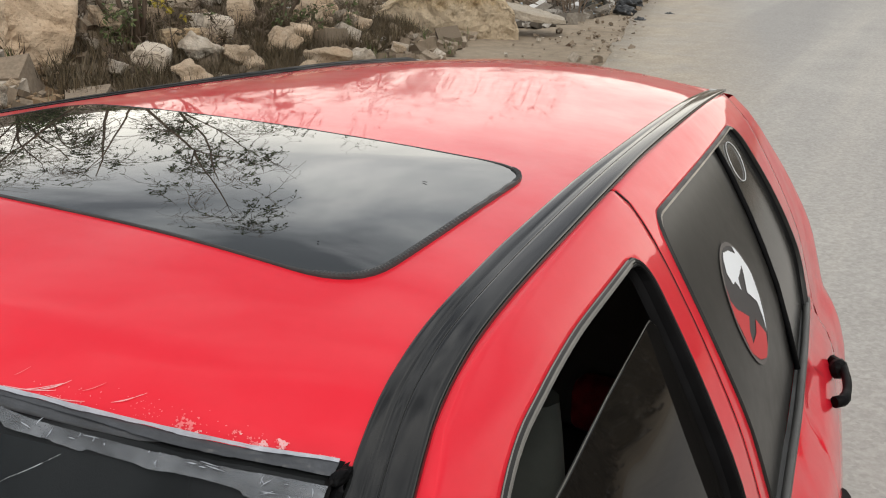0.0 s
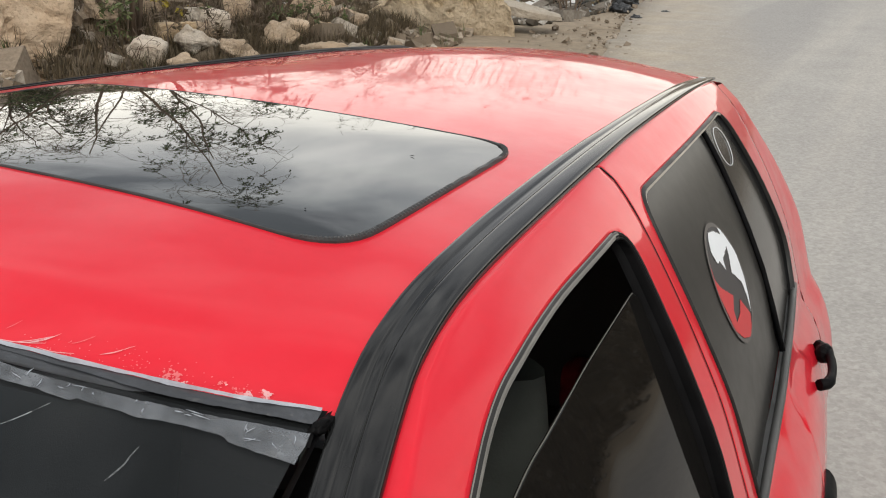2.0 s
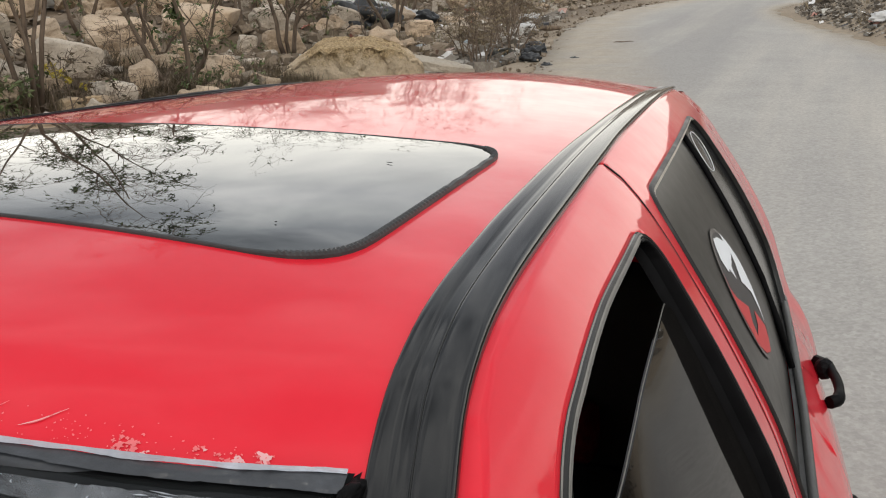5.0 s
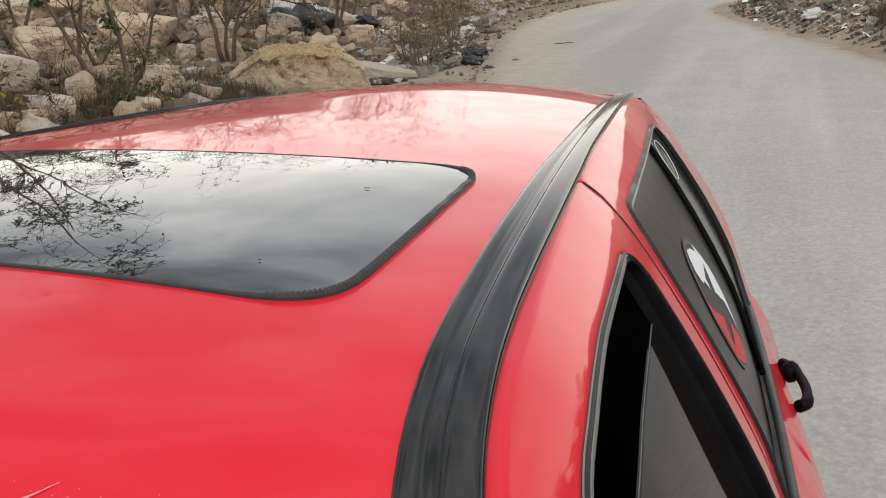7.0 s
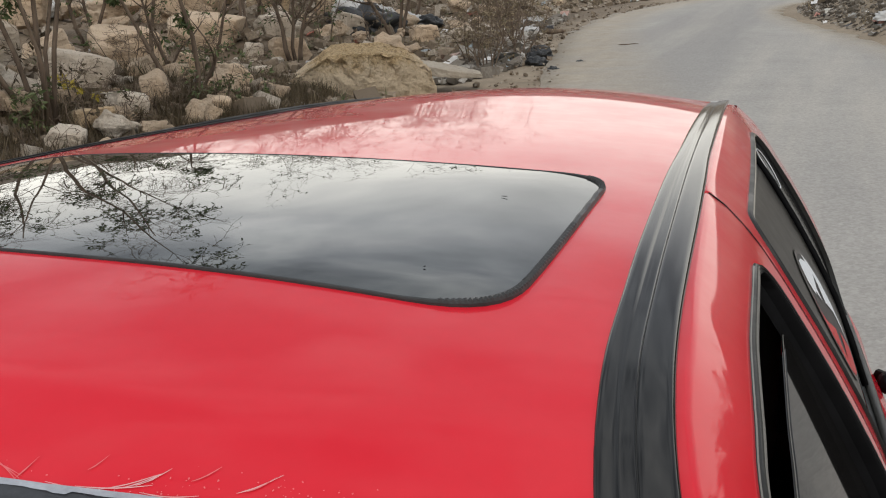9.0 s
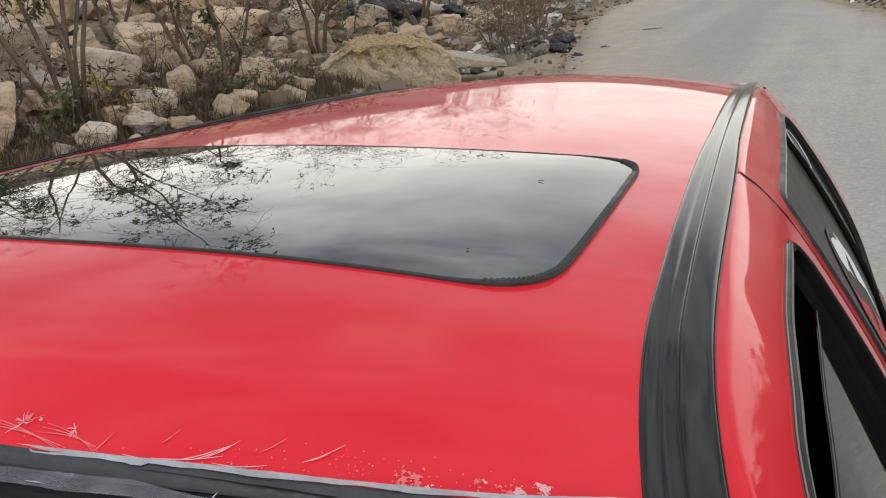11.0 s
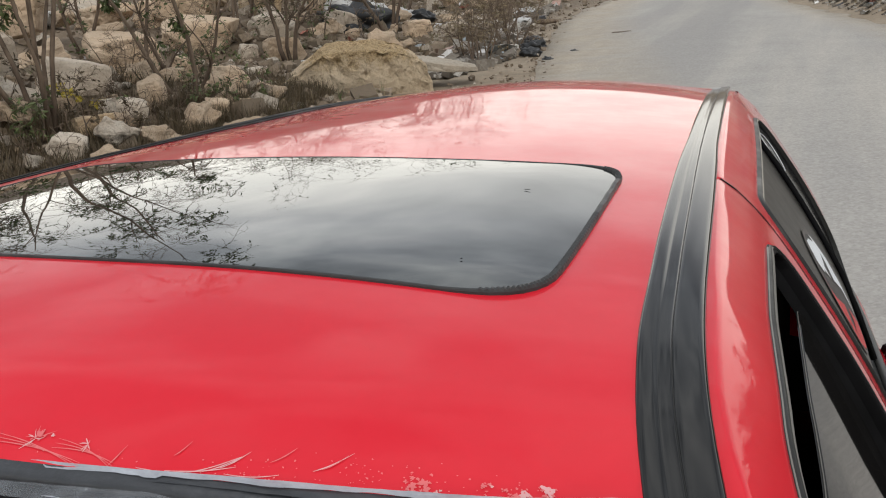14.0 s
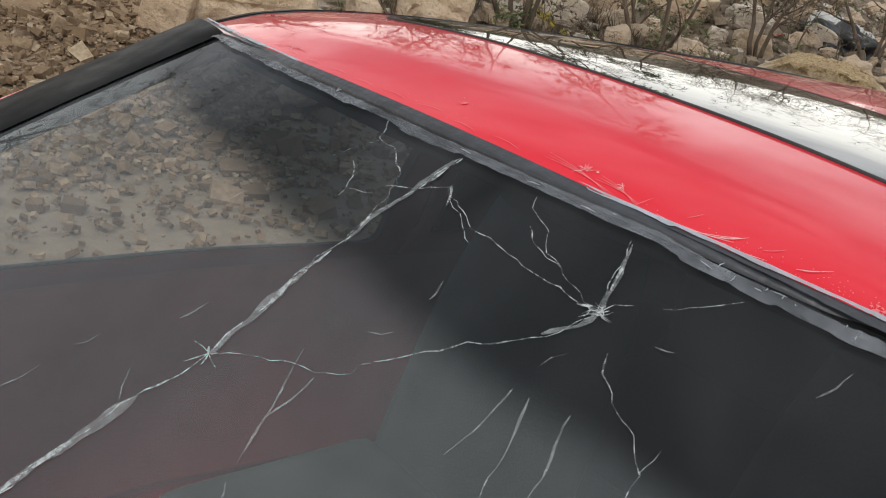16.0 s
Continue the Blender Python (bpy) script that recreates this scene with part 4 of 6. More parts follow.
def doors(side):
    front = flank("front_door", FRONT_DOOR, FRONT_WIN, (0.18, 1.06), side, label="red front door with lowered window")
    seal_ring("window_seal", FRONT_WIN, side, front, 0.0022, label="dark rubber window seal")
    lip_band("seal_lip", [p for p in FRONT_WIN if p[1] > 1.0 and (p[0] < 0.60 or p[1] > 1.331)], (0.18, 1.06), side, front, 0.0068)
    for name, keep in (("pillar_seal", lambda p: p[0] >= 0.56 and 0.90 < p[1] < 1.336),):
        lip_band(name, [p for p in FRONT_WIN if keep(p)], (0.18, 1.06), side, front, 0.009, M["black"], "black rubber seal beside the door pillar")
    seal_ring("window_channel", FRONT_WIN, side, front, 0.013, M["black"], "black glass channel", -0.012)
    drop, back = 0.075, -0.019
    def low(u, v):
        far = float(np.interp(0.80 + 0.455 * v, [0.80, 0.95, 1.05, 1.15, 1.20, 1.255], [0.632, 0.627, 0.622, 0.624, 0.628, 0.634]))
        y = -0.42 + (far + 0.42) * u
        top = gutter_z(y) - 0.06 - drop - 0.012 * max(0.0, (u - 0.985) / 0.015) ** 2
        a, b = on_side(side, y, 0.80, back), on_side(side, y, top, back)
        p = on_side(side, y, 0.80 + (top - 0.80) * v, back)
        return p.lerp(a.lerp(b, v), 0.45)
    if side > 0:
        bm = sheet(low, 80, 16)
        outer_top = [low(k / 80, 1.0) for k in range(81)]
        back = -0.023
        sheet(low, 80, 16, bm)
        inner_top = [low(k / 80, 1.0) for k in range(81)]
        sheet(lambda u, v: outer_top[round(80 * u)].lerp(inner_top[round(80 * u)], v), 80, 1, bm)
        part("lowered_glass", bm, M["tint"], front, "smoked window glass wound partly down", True)
        part("glass_edge", tube([a.lerp(b, 0.5) + Vector((0, 0, 0.0003)) for a, b in zip(outer_top, inner_top)], 0.0008, 4), M["seal_lip"], front, "grey ground edge of the glass")
    rear = flank("rear_door", REAR_DOOR, REAR_WIN, (1.28, 1.08), side, label="red rear door with dark film window")
    seal_ring("window_seal", REAR_WIN, side, rear, 0.0045, label="dark rubber window seal")
    pane("window_glass", REAR_WIN, side, rear, M["film"], 0.013, "charcoal film covered window glass")
    lip_band("seal_lip", [p for p in REAR_WIN if (p[1] > 1.20 and p[0] < 1.64)], (1.28, 1.08), side, rear, 0.0060, M["seal_cream"], "cream lip of the rear window seal")
    quarter = rounded([(1.745, 0.88), (1.769, 0.95), (1.717, 1.12), (1.623, 1.292), (1.425, 1.303), (1.405, 1.20), (1.374, 1.06), (1.372, 0.88)], [0.02, 0.05, 0.12, 0.03, 0.008, 0.1, 0.1, 0.01], 5)
    pane("quarter_glass", quarter, side, rear, M["quarter"], 0.0105, "bare smoked quarter light glass")
    edge = [p for p in REAR_WIN if p[0] > 1.60]
    border = bmesh.new()
    sheet(lambda u, v: on_side(side, *(Vector(edge[round(u * (len(edge) - 1))]) + Vector((-0.030 * v, -0.006 * v))), -0.004 - 0.006 * v), len(edge) - 1, 3, border)
    part("rear_border", border, M["black"], rear, "black rear border of the window", True)
    bar = [on_side(side, *p, -0.008) for p in ((1.422, 1.308), (1.410, 1.25), (1.398, 1.18), (1.386, 1.12), (1.374, 1.05), (1.370, 0.97), (1.371, 0.88))]
    part("quarter_bar", tube(bar, 0.0065, 6), M["black"], rear, "black divider bar of the quarter light")
    # black tube added so that the door gap looks shaded
    gap = [on_side(side, *Vector(a).lerp(Vector(b), k / 8), -0.0035) for a, b in zip(GAP_LINE, GAP_LINE[1:]) for k in range(8)]
    part("door_gap_seal", tube(gap, 0.0034, 5), M["black"], front, "black strip painting the shade in the door gap")
    # waist seal under the rear pane
    belt = [on_side(side, 0.79 + 0.98 * t, 0.868 + 0.008 * t, 0.0) for t in (k / 20 for k in range(21))]
    part("waist_seal", tube(belt, 0.0085, 6), M["waist"], rear, "worn grey waist seal")
    for door, y in ((front, 0.46), (rear, 1.515)):
        bm = bmesh.new()
        pts = [on_side(side, y + 0.215 * t, 0.752, 0.008 + 0.030 * math.sin(math.pi * t) ** 0.35) for t in (k / 12 for k in range(13))]
        tube(pts, [0.013] * 3 + [0.0105] * 7 + [0.013] * 3, 8, bm)
        part("door_handle", bm, M["black"], door, "black plastic pull handle")
        bm = bmesh.new()
        bmesh.ops.create_icosphere(bm, subdivisions=2, radius=1, matrix=Matrix.Translation(on_side(side, y + 0.185, 0.747, 0.02)) @ Matrix.Diagonal((0.022, 0.03, 0.024, 1)))
        part("handle_button", bm, M["black"], door, "black handle lock boss")
        y0, y1 = (-0.62, 0.735) if door is front else (0.76, 1.36)
        strip = sheet(lambda u, v: on_side(side, y0 + (y1 - y0) * u, 0.60 - 0.045 * math.cos(math.pi * v), 0.024 * math.sin(math.pi * v) - 0.002), 24, 8)
        part("rub_strip", strip, M["black"], door, "black rubber side moulding", True)
    return front, rear


front_door, rear_door = doors(1)
doors(-1)


def sticker():
    """The round two-tone decal on the rear pane: plain shapes in its colours."""
    c, up, wide = Vector((1.090, 1.116)), 0.095, 0.120

    def disc(name, test, material, lift, n=120):
        bm = bmesh.new()
        grid = {}
        for i in range(n + 1):
            for j in range(n + 1):
                a, b = 2 * i / n - 1, 2 * j / n - 1
                grid[i, j] = (a, b)
        verts = {}
        def vert(i, j):
            if (i, j) not in verts:
                a, b = grid[i, j]
                r = math.hypot(a, b)
                if r > 1:
                    a, b = a / r, b / r
                verts[i, j] = bm.verts.new(on_side(1, c.x + a * wide, c.y + b * up, -0.0115 + lift))
            return verts[i, j]
        for i in range(n):
            for j in range(n):
                a, b = (2 * i + 1) / n - 1, (2 * j + 1) / n - 1
                if math.hypot(a, b) < 1 and test(a, b):
                    bm.faces.new((vert(i, j), vert(i + 1, j), vert(i + 1, j + 1), vert(i, j + 1)))
        return part(name, bm, material, rear_door, "", True)
    def inside(a, b, poly):
        odd = False
        for (x0, y0), (x1, y1) in zip(poly, poly[1:] + poly[:1]):
            if (y0 > b) != (y1 > b) and a < x0 + (b - y0) * (x1 - x0) / (y1 - y0):
                odd = not odd
        return odd
    white = [(0.54, 0.80), (0.54, 0.65), (0.23, 0.83), (-0.08, 0.91), (-0.24, 0.84), (-0.39, 0.68), (-0.33, 0.46), (-0.17, 0.45), (-0.03, 0.23), (0.06, 0.39), (0.57, 0.43), (0.47, 0.30), (0.22, 0.09), (0.57, -0.23), (0.54, -0.53), (0.47, -0.74), (0.66, -0.55), (0.86, -0.24), (0.96, 0.17), (0.72, 0.61)]
    red = [(-0.50, 0.84), (-0.70, 0.66), (-0.83, 0.40), (-0.70, 0.20), (-0.23, -0.14), (-0.51, -0.27), (-0.59, -0.45), (-0.20, -0.45), (0.06, -0.33), (0.23, -0.54), (0.39, -0.74), (0.21, -0.89), (-0.05, -0.97), (-0.50, -0.77), (-0.85, -0.47), (-0.91, -0.04), (-0.97, 0.36), (-0.90, 0.60)]
    disc("decal_ground", lambda a, b: True, M["sticker_dark"], 0.0)["label"] = "round dark decal"
    disc("decal_rim", lambda a, b: math.hypot(a, b) > 0.93, M["sticker_rim"], 0.0006)
    disc("decal_white", lambda a, b: math.hypot(a, b) < 0.95 and inside(a, b, white), M["sticker_white"], 0.0010)
    disc("decal_red", lambda a, b: math.hypot(a, b) < 0.95 and inside(a, b, red), M["sticker_red"], 0.0010)
    ring = [on_side(1, 1.525 + 0.062 * math.cos(t), 1.250 + 0.036 * math.sin(t), -0.0082) for t in (2 * math.pi * k / 40 for k in range(41))]
    part("oval_decal", tube(ring, 0.0010, 4), M["sticker_white"], rear_door, "thin white oval outline decal")


sticker()


def windshield():
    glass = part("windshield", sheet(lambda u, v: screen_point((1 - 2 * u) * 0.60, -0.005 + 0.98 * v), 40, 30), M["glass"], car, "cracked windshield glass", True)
    glass.visible_shadow = False
    # distance down the glass, slanted so the strip edge fits the camera's view
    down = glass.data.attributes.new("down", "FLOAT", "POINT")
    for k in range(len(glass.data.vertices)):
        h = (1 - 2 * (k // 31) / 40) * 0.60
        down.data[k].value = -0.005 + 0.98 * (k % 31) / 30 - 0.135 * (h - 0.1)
    seal = sheet(lambda u, v: screen_point((2 * u - 1) * 0.606, -0.022 + 0.036 * v, 0.004 * math.sin(math.pi * v) - 0.004), 60, 6)
    part("windshield_seal", seal, M["black"], glass, "black windshield rubber", True)
    for side in (1, -1):
        ins = [(0.612, 0.002), (0.606, -0.004), (0.598, -0.015), (0.596, -0.030), (0.61, -0.06)]
        lining = sheet(lambda u, v: screen_point(side * ins[round(4 * v)][0], -0.02 + 0.97 * u, ins[round(4 * v)][1]), 30, 4)
        part("pillar_lining", lining, M["black"], glass, "black lining of the windshield pillar", True)
    # black sheet added on one side only, placed to fit the camera's view
    cover = sheet(lambda u, v: screen_point(-0.655 + 0.185 * v, -0.012 + 0.95 * u, 0.0035 + 0.006 * math.sin(math.pi * v) ** 0.6), 30, 10)
    part("pillar_cover", cover, M["black"], glass, "black band added over the glass beside the windshield pillar", True)
    rng = random.Random(8)

    # how far down the glass each strip of tape begins and ends, by h
    H = [-0.6, 0.1, 0.3, 0.35, 0.44, 0.53, 0.6]
    lip_top, gap_top = lerp(H, [-0.021, -0.024, -0.023, -0.022, -0.019, -0.016, -0.018]), lerp(H, [-0.014, -0.016, -0.016, -0.0145, -0.0085, -0.004, -0.003])
    gap_low, tape_low = lerp(H, [-0.006, -0.008, -0.008, -0.002, 0.003, 0.005, 0.006]), lerp(H, [0.004, 0.003, 0.004, 0.009, 0.016, 0.021, 0.033])

    def ragged(name, top, low, wob0, wob1, lift, material, label, h0=-0.60, h1=0.606, seed=1, crumple=0.0012):
        def p(u, v):
            h = h0 + (h1 - h0) * u
            a = top(h) + wob0 * noise.fractal(Vector((h * 9, seed, 0)), 1.0, 2.0, 4)
            b = low(h) + wob1 * noise.fractal(Vector((h * 14, seed + 7, 0)), 1.0, 2.0, 4) + (wob1 * 0.9 if noise.noise(Vector((h * 9.3, seed + 2.0, 1))) > 0.15 else 0)
            fold = crumple * noise.fractal(Vector((h * 60, v * 2.4, seed)), 1.0, 2.0, 3) + (3.0 * crumple * abs(noise.noise(Vector((h * 75 + v, v * 2.2, seed + 4)))) if h > 0.47 else 0.0)
            return screen_point(h, a + (b - a) * v, lift + fold)
        return part(name, sheet(p, 300, 8), material, glass, label, True)
    # pale frayed edge, its white also painting in the highlight
    ragged("tape_edge", lambda h: lip_top(h) - 0.001, lambda h: lip_top(h) + 0.0017 + 0.0011 * (h > 0.3), 0.0009, 0.0024, 0.0062, M["tape_white"], "pale frayed tape edge with painted highlight", seed=9, crumple=0.0004)
    ragged("upper_tape", lambda h: lip_top(h) + 0.002, gap_top, 0.0006, 0.0012, 0.0050, M["tape_grey"], "dark grey tape stuck along the roof edge", seed=3, crumple=0.0005)
    ragged("lower_tape", gap_low, tape_low, 0.0012, 0.0030, 0.0040, M["tape"], "crumpled clear tape over the cracked glass edge", seed=5)
    # thin white tubes paint the bright highlights on the tape creases
    folds = bmesh.new()
    for k in range(30):
        h = rng.choice((rng.uniform(0.50, 0.603), rng.uniform(0.34, 0.60), rng.uniform(-0.5, 0.5)))
        s = rng.uniform(gap_low(h), tape_low(h))
        a, l = rng.choice((rng.gauss(1.5, 0.3), rng.gauss(0.1, 0.3))), rng.uniform(0.004, 0.018)
        pts = [screen_point(h + l * (t - 0.5) * math.cos(a) + 0.0005 * math.sin(5 * t + k), s + 0.5 * l * (t - 0.5) * math.sin(a), 0.0062) for t in (0, 0.25, 0.5, 0.75, 1)]
        tube(pts, [0.0001, 0.0004, 0.0006, 0.0003, 0.0001], 4, folds)
    tagged(part("tape_folds", folds, M["tape_white"], glass, "pale tape creases painted as highlights"), kind="stuff")
    bm = bmesh.new()
    bmesh.ops.create_icosphere(bm, subdivisions=4, radius=1)
    for v in bm.verts:
        d = 1 + 0.25 * noise.fractal(v.co * 1.6, 1.0, 2.0, 3)
        v.co = screen_point(0.610, -0.006, 0.001) + Vector((v.co.x * 0.006, v.co.y * 0.013, v.co.z * 0.006)) * d
    part("corner_rubber", bm, M["black"], glass, "crumpled black rubber at the corner", True)

    def crack(bm, pts, w, rough_by=0.006):
        line, count = [], len(pts) - 1
        for k in range(count):
            a, b = Vector(pts[k]), Vector(pts[k + 1])
            steps = max(2, int((b - a).length / 0.008))
            for i in range(steps + (k == count - 1)):
                line.append(a.lerp(b, i / steps))
        off = rng.uniform(0, 50)
        vs = []
        for i, p in enumerate(line):
            d = (line[min(i + 1, len(line) - 1)] - line[max(i - 1, 0)]).normalized()
            o = Vector((d.y, -d.x))
            q = p + o * rough_by * noise.fractal(Vector((p.x * 40 + off, p.y * 40, 0)), 1.0, 2.0, 3)
            ww = w * (0.35 + 1.1 * abs(noise.noise(Vector((p.x * 30, p.y * 30, off))))) * (0.35 if i in (0, len(line) - 1) else 1)
            vs.append((bm.verts.new(screen_point(*(q + o * ww), 0.0018)), bm.verts.new(screen_point(*(q - o * ww), 0.0018))))
        for a, b in zip(vs, vs[1:]):
            bm.faces.new((a[0], a[1], b[1], b[0]))
    return glass, crack


glass, crack = windshield()


def cracks():
    bm = bmesh.new()
    hub, fork = (0.324, 0.095), (0.130, 0.306)
    crack(bm, [hub, (0.318, 0.119), (0.302, 0.145), (0.279, 0.170), (0.257, 0.193), (0.244, 0.217), (0.233, 0.235)], 0.00075)
    crack(bm, [(0.233, 0.235), (0.228, 0.251), (0.206, 0.266), (0.179, 0.275), (0.149, 0.289), fork], 0.00060)
    crack(bm, [fork, (0.128, 0.341), (0.121, 0.379), (0.122, 0.411), (0.122, 0.443), (0.122, 0.479), (0.126, 0.610)], 0.00112)
    crack(bm, [fork, (0.124, 0.284), (0.122, 0.247), (0.112, 0.198), (0.109, 0.156), (0.101, 0.115), (0.102, 0.062), (0.100, 0.004)], 0.00105)
    crack(bm, [(0.110, 0.153), (0.098, 0.118), (0.084, 0.069)], 0.00055)
    crack(bm, [(0.074, 0.077), (0.104, 0.064), (0.125, 0.041)], 0.00085)
    crack(bm, [hub, (0.317, 0.072), (0.303, 0.033), (0.294, 0.011)], 0.00085)
    crack(bm, [hub, (0.284, 0.093), (0.246, 0.086), (0.213, 0.080), (0.183, 0.074), (0.150, 0.063), (0.125, 0.041)], 0.00065)
    crack(bm, [(0.134, 0.050), (0.159, 0.067), (0.195, 0.093)], 0.00060)
    crack(bm, [hub, (0.285, 0.080), (0.246, 0.054), (0.217, 0.034), (0.195, 0.010)], 0.00050)
    crack(bm, [(0.217, 0.047), (0.247, 0.062), (0.274, 0.073)], 0.00055)
    crack(bm, [(0.352, 0.125), (0.370, 0.150), (0.393, 0.173), (0.406, 0.179), (0.426, 0.203), (0.429, 0.225)], 0.00066)
    crack(bm, [(0.426, 0.203), (0.429, 0.178)], 0.00046)
    crack(bm, [(-0.014, -0.000), (0.005, 0.026), (0.030, 0.033), (0.064, 0.051), (0.083, 0.070)], 0.00062)
    crack(bm, [(-0.011, 0.077), (-0.001, 0.050), (0.011, 0.028)], 0.00045)
    crack(bm, [(0.019, 0.065), (0.048, 0.101), (0.052, 0.112)], 0.00085)
    crack(bm, [(0.048, 0.101), (0.075, 0.092)], 0.00045)
    crack(bm, [hub, (0.330, 0.083), (0.340, 0.075)], 0.00060)
    crack(bm, [(0.356, 0.063), (0.377, 0.045), (0.397, 0.022)], 0.00055)
    crack(bm, [(0.328, 0.141), (0.326, 0.164)], 0.0004)
    rng = random.Random(3)
    crack(bm, [(0.122, 0.247), (0.115, 0.215), (0.110, 0.167)], 0.0026, 0.003)
    crack(bm, [(0.122, 0.411), (0.122, 0.479), (0.125, 0.532)], 0.0032, 0.003)
    crack(bm, [(0.102, 0.062), (0.104, 0.040), (0.100, 0.010)], 0.0020, 0.003)
    crack(bm, [(0.320, 0.083), (0.313, 0.059), (0.304, 0.034)], 0.0016, 0.003)
    crack(bm, [(0.127, 0.043), (0.134, 0.052), (0.140, 0.064)], 0.0022, 0.003)
    for k in range(15):
        a = rng.gauss(0.600, 1.500) + math.pi * (k % 2)
        r = rng.uniform(0.003, 0.017)
        start = (hub[0] + rng.gauss(0, 0.002), hub[1] + rng.gauss(0, 0.002))
        crack(bm, [start, (start[0] + 0.5 * r * math.cos(a + 0.3), start[1] + 0.5 * r * math.sin(a + 0.3)), (start[0] + r * math.cos(a), start[1] + r * math.sin(a))], rng.uniform(0.0004, 0.0012), 0.004)
    for k in range(10):
        a = rng.uniform(0, 2 * math.pi)
        r = rng.uniform(0.006, 0.02)
        crack(bm, [fork, (fork[0] + r * math.cos(a), fork[1] + r * math.sin(a))], 0.0010, 0.002)
    frost = bmesh.new()
    for line, w in (([(0.100, 0.006), (0.102, 0.062), (0.101, 0.103), (0.109, 0.152)], 0.0036), ([hub, (0.317, 0.072), (0.311, 0.049), (0.296, 0.015)], 0.0024), ([hub, (0.319, 0.115), (0.306, 0.138)], 0.0030), ([(0.127, 0.041), (0.134, 0.052), (0.141, 0.066)], 0.0024), ([fork, (0.123, 0.264), (0.114, 0.201)], 0.0052), ([(0.125, 0.366), (0.122, 0.415), (0.122, 0.469), (0.126, 0.610)], 0.0056)):
        crack(frost, line, w, 0.003)
    tagged(part("frosted_cracks", frost, M["crack_frost"], glass, "frosted band beside the cracks"), kind="stuff")
    part("cracks", bm, M["crack"], glass, "white branching cracks in the glass")
    bm = bmesh.new()
    for a, b in (((0.183, 0.256), (0.230, 0.358)), ((0.211, 0.271), (0.212, 0.319)), ((0.325, 0.192), (0.327, 0.265)), ((0.338, 0.192), (0.365, 0.277)), ((0.367, 0.188), (0.388, 0.258)), ((-0.030, 0.159), (-0.038, 0.192)), ((0.094, 0.356), (0.116, 0.378)), ((0.032, 0.400), (0.027, 0.434)), ((0.080, 0.272), (0.078, 0.298)), ((0.211, 0.138), (0.218, 0.160)), ((0.487, 0.043), (0.479, 0.078)), ((0.387, 0.097), (0.374, 0.099)), ((0.040, 0.350), (0.034, 0.371)), ((0.222, 0.203), (0.207, 0.215)), ((0.236, 0.370), (0.243, 0.380))):
        crack(bm, [a, tuple((Vector(a) + Vector(b)) / 2 + Vector((0.002, 0.0015))), b], 0.0012, 0.002)
    tagged(part("faint_cracks", bm, M["crack_faint"], glass, "faint grey hairline cracks"), kind="stuff")


cracks()


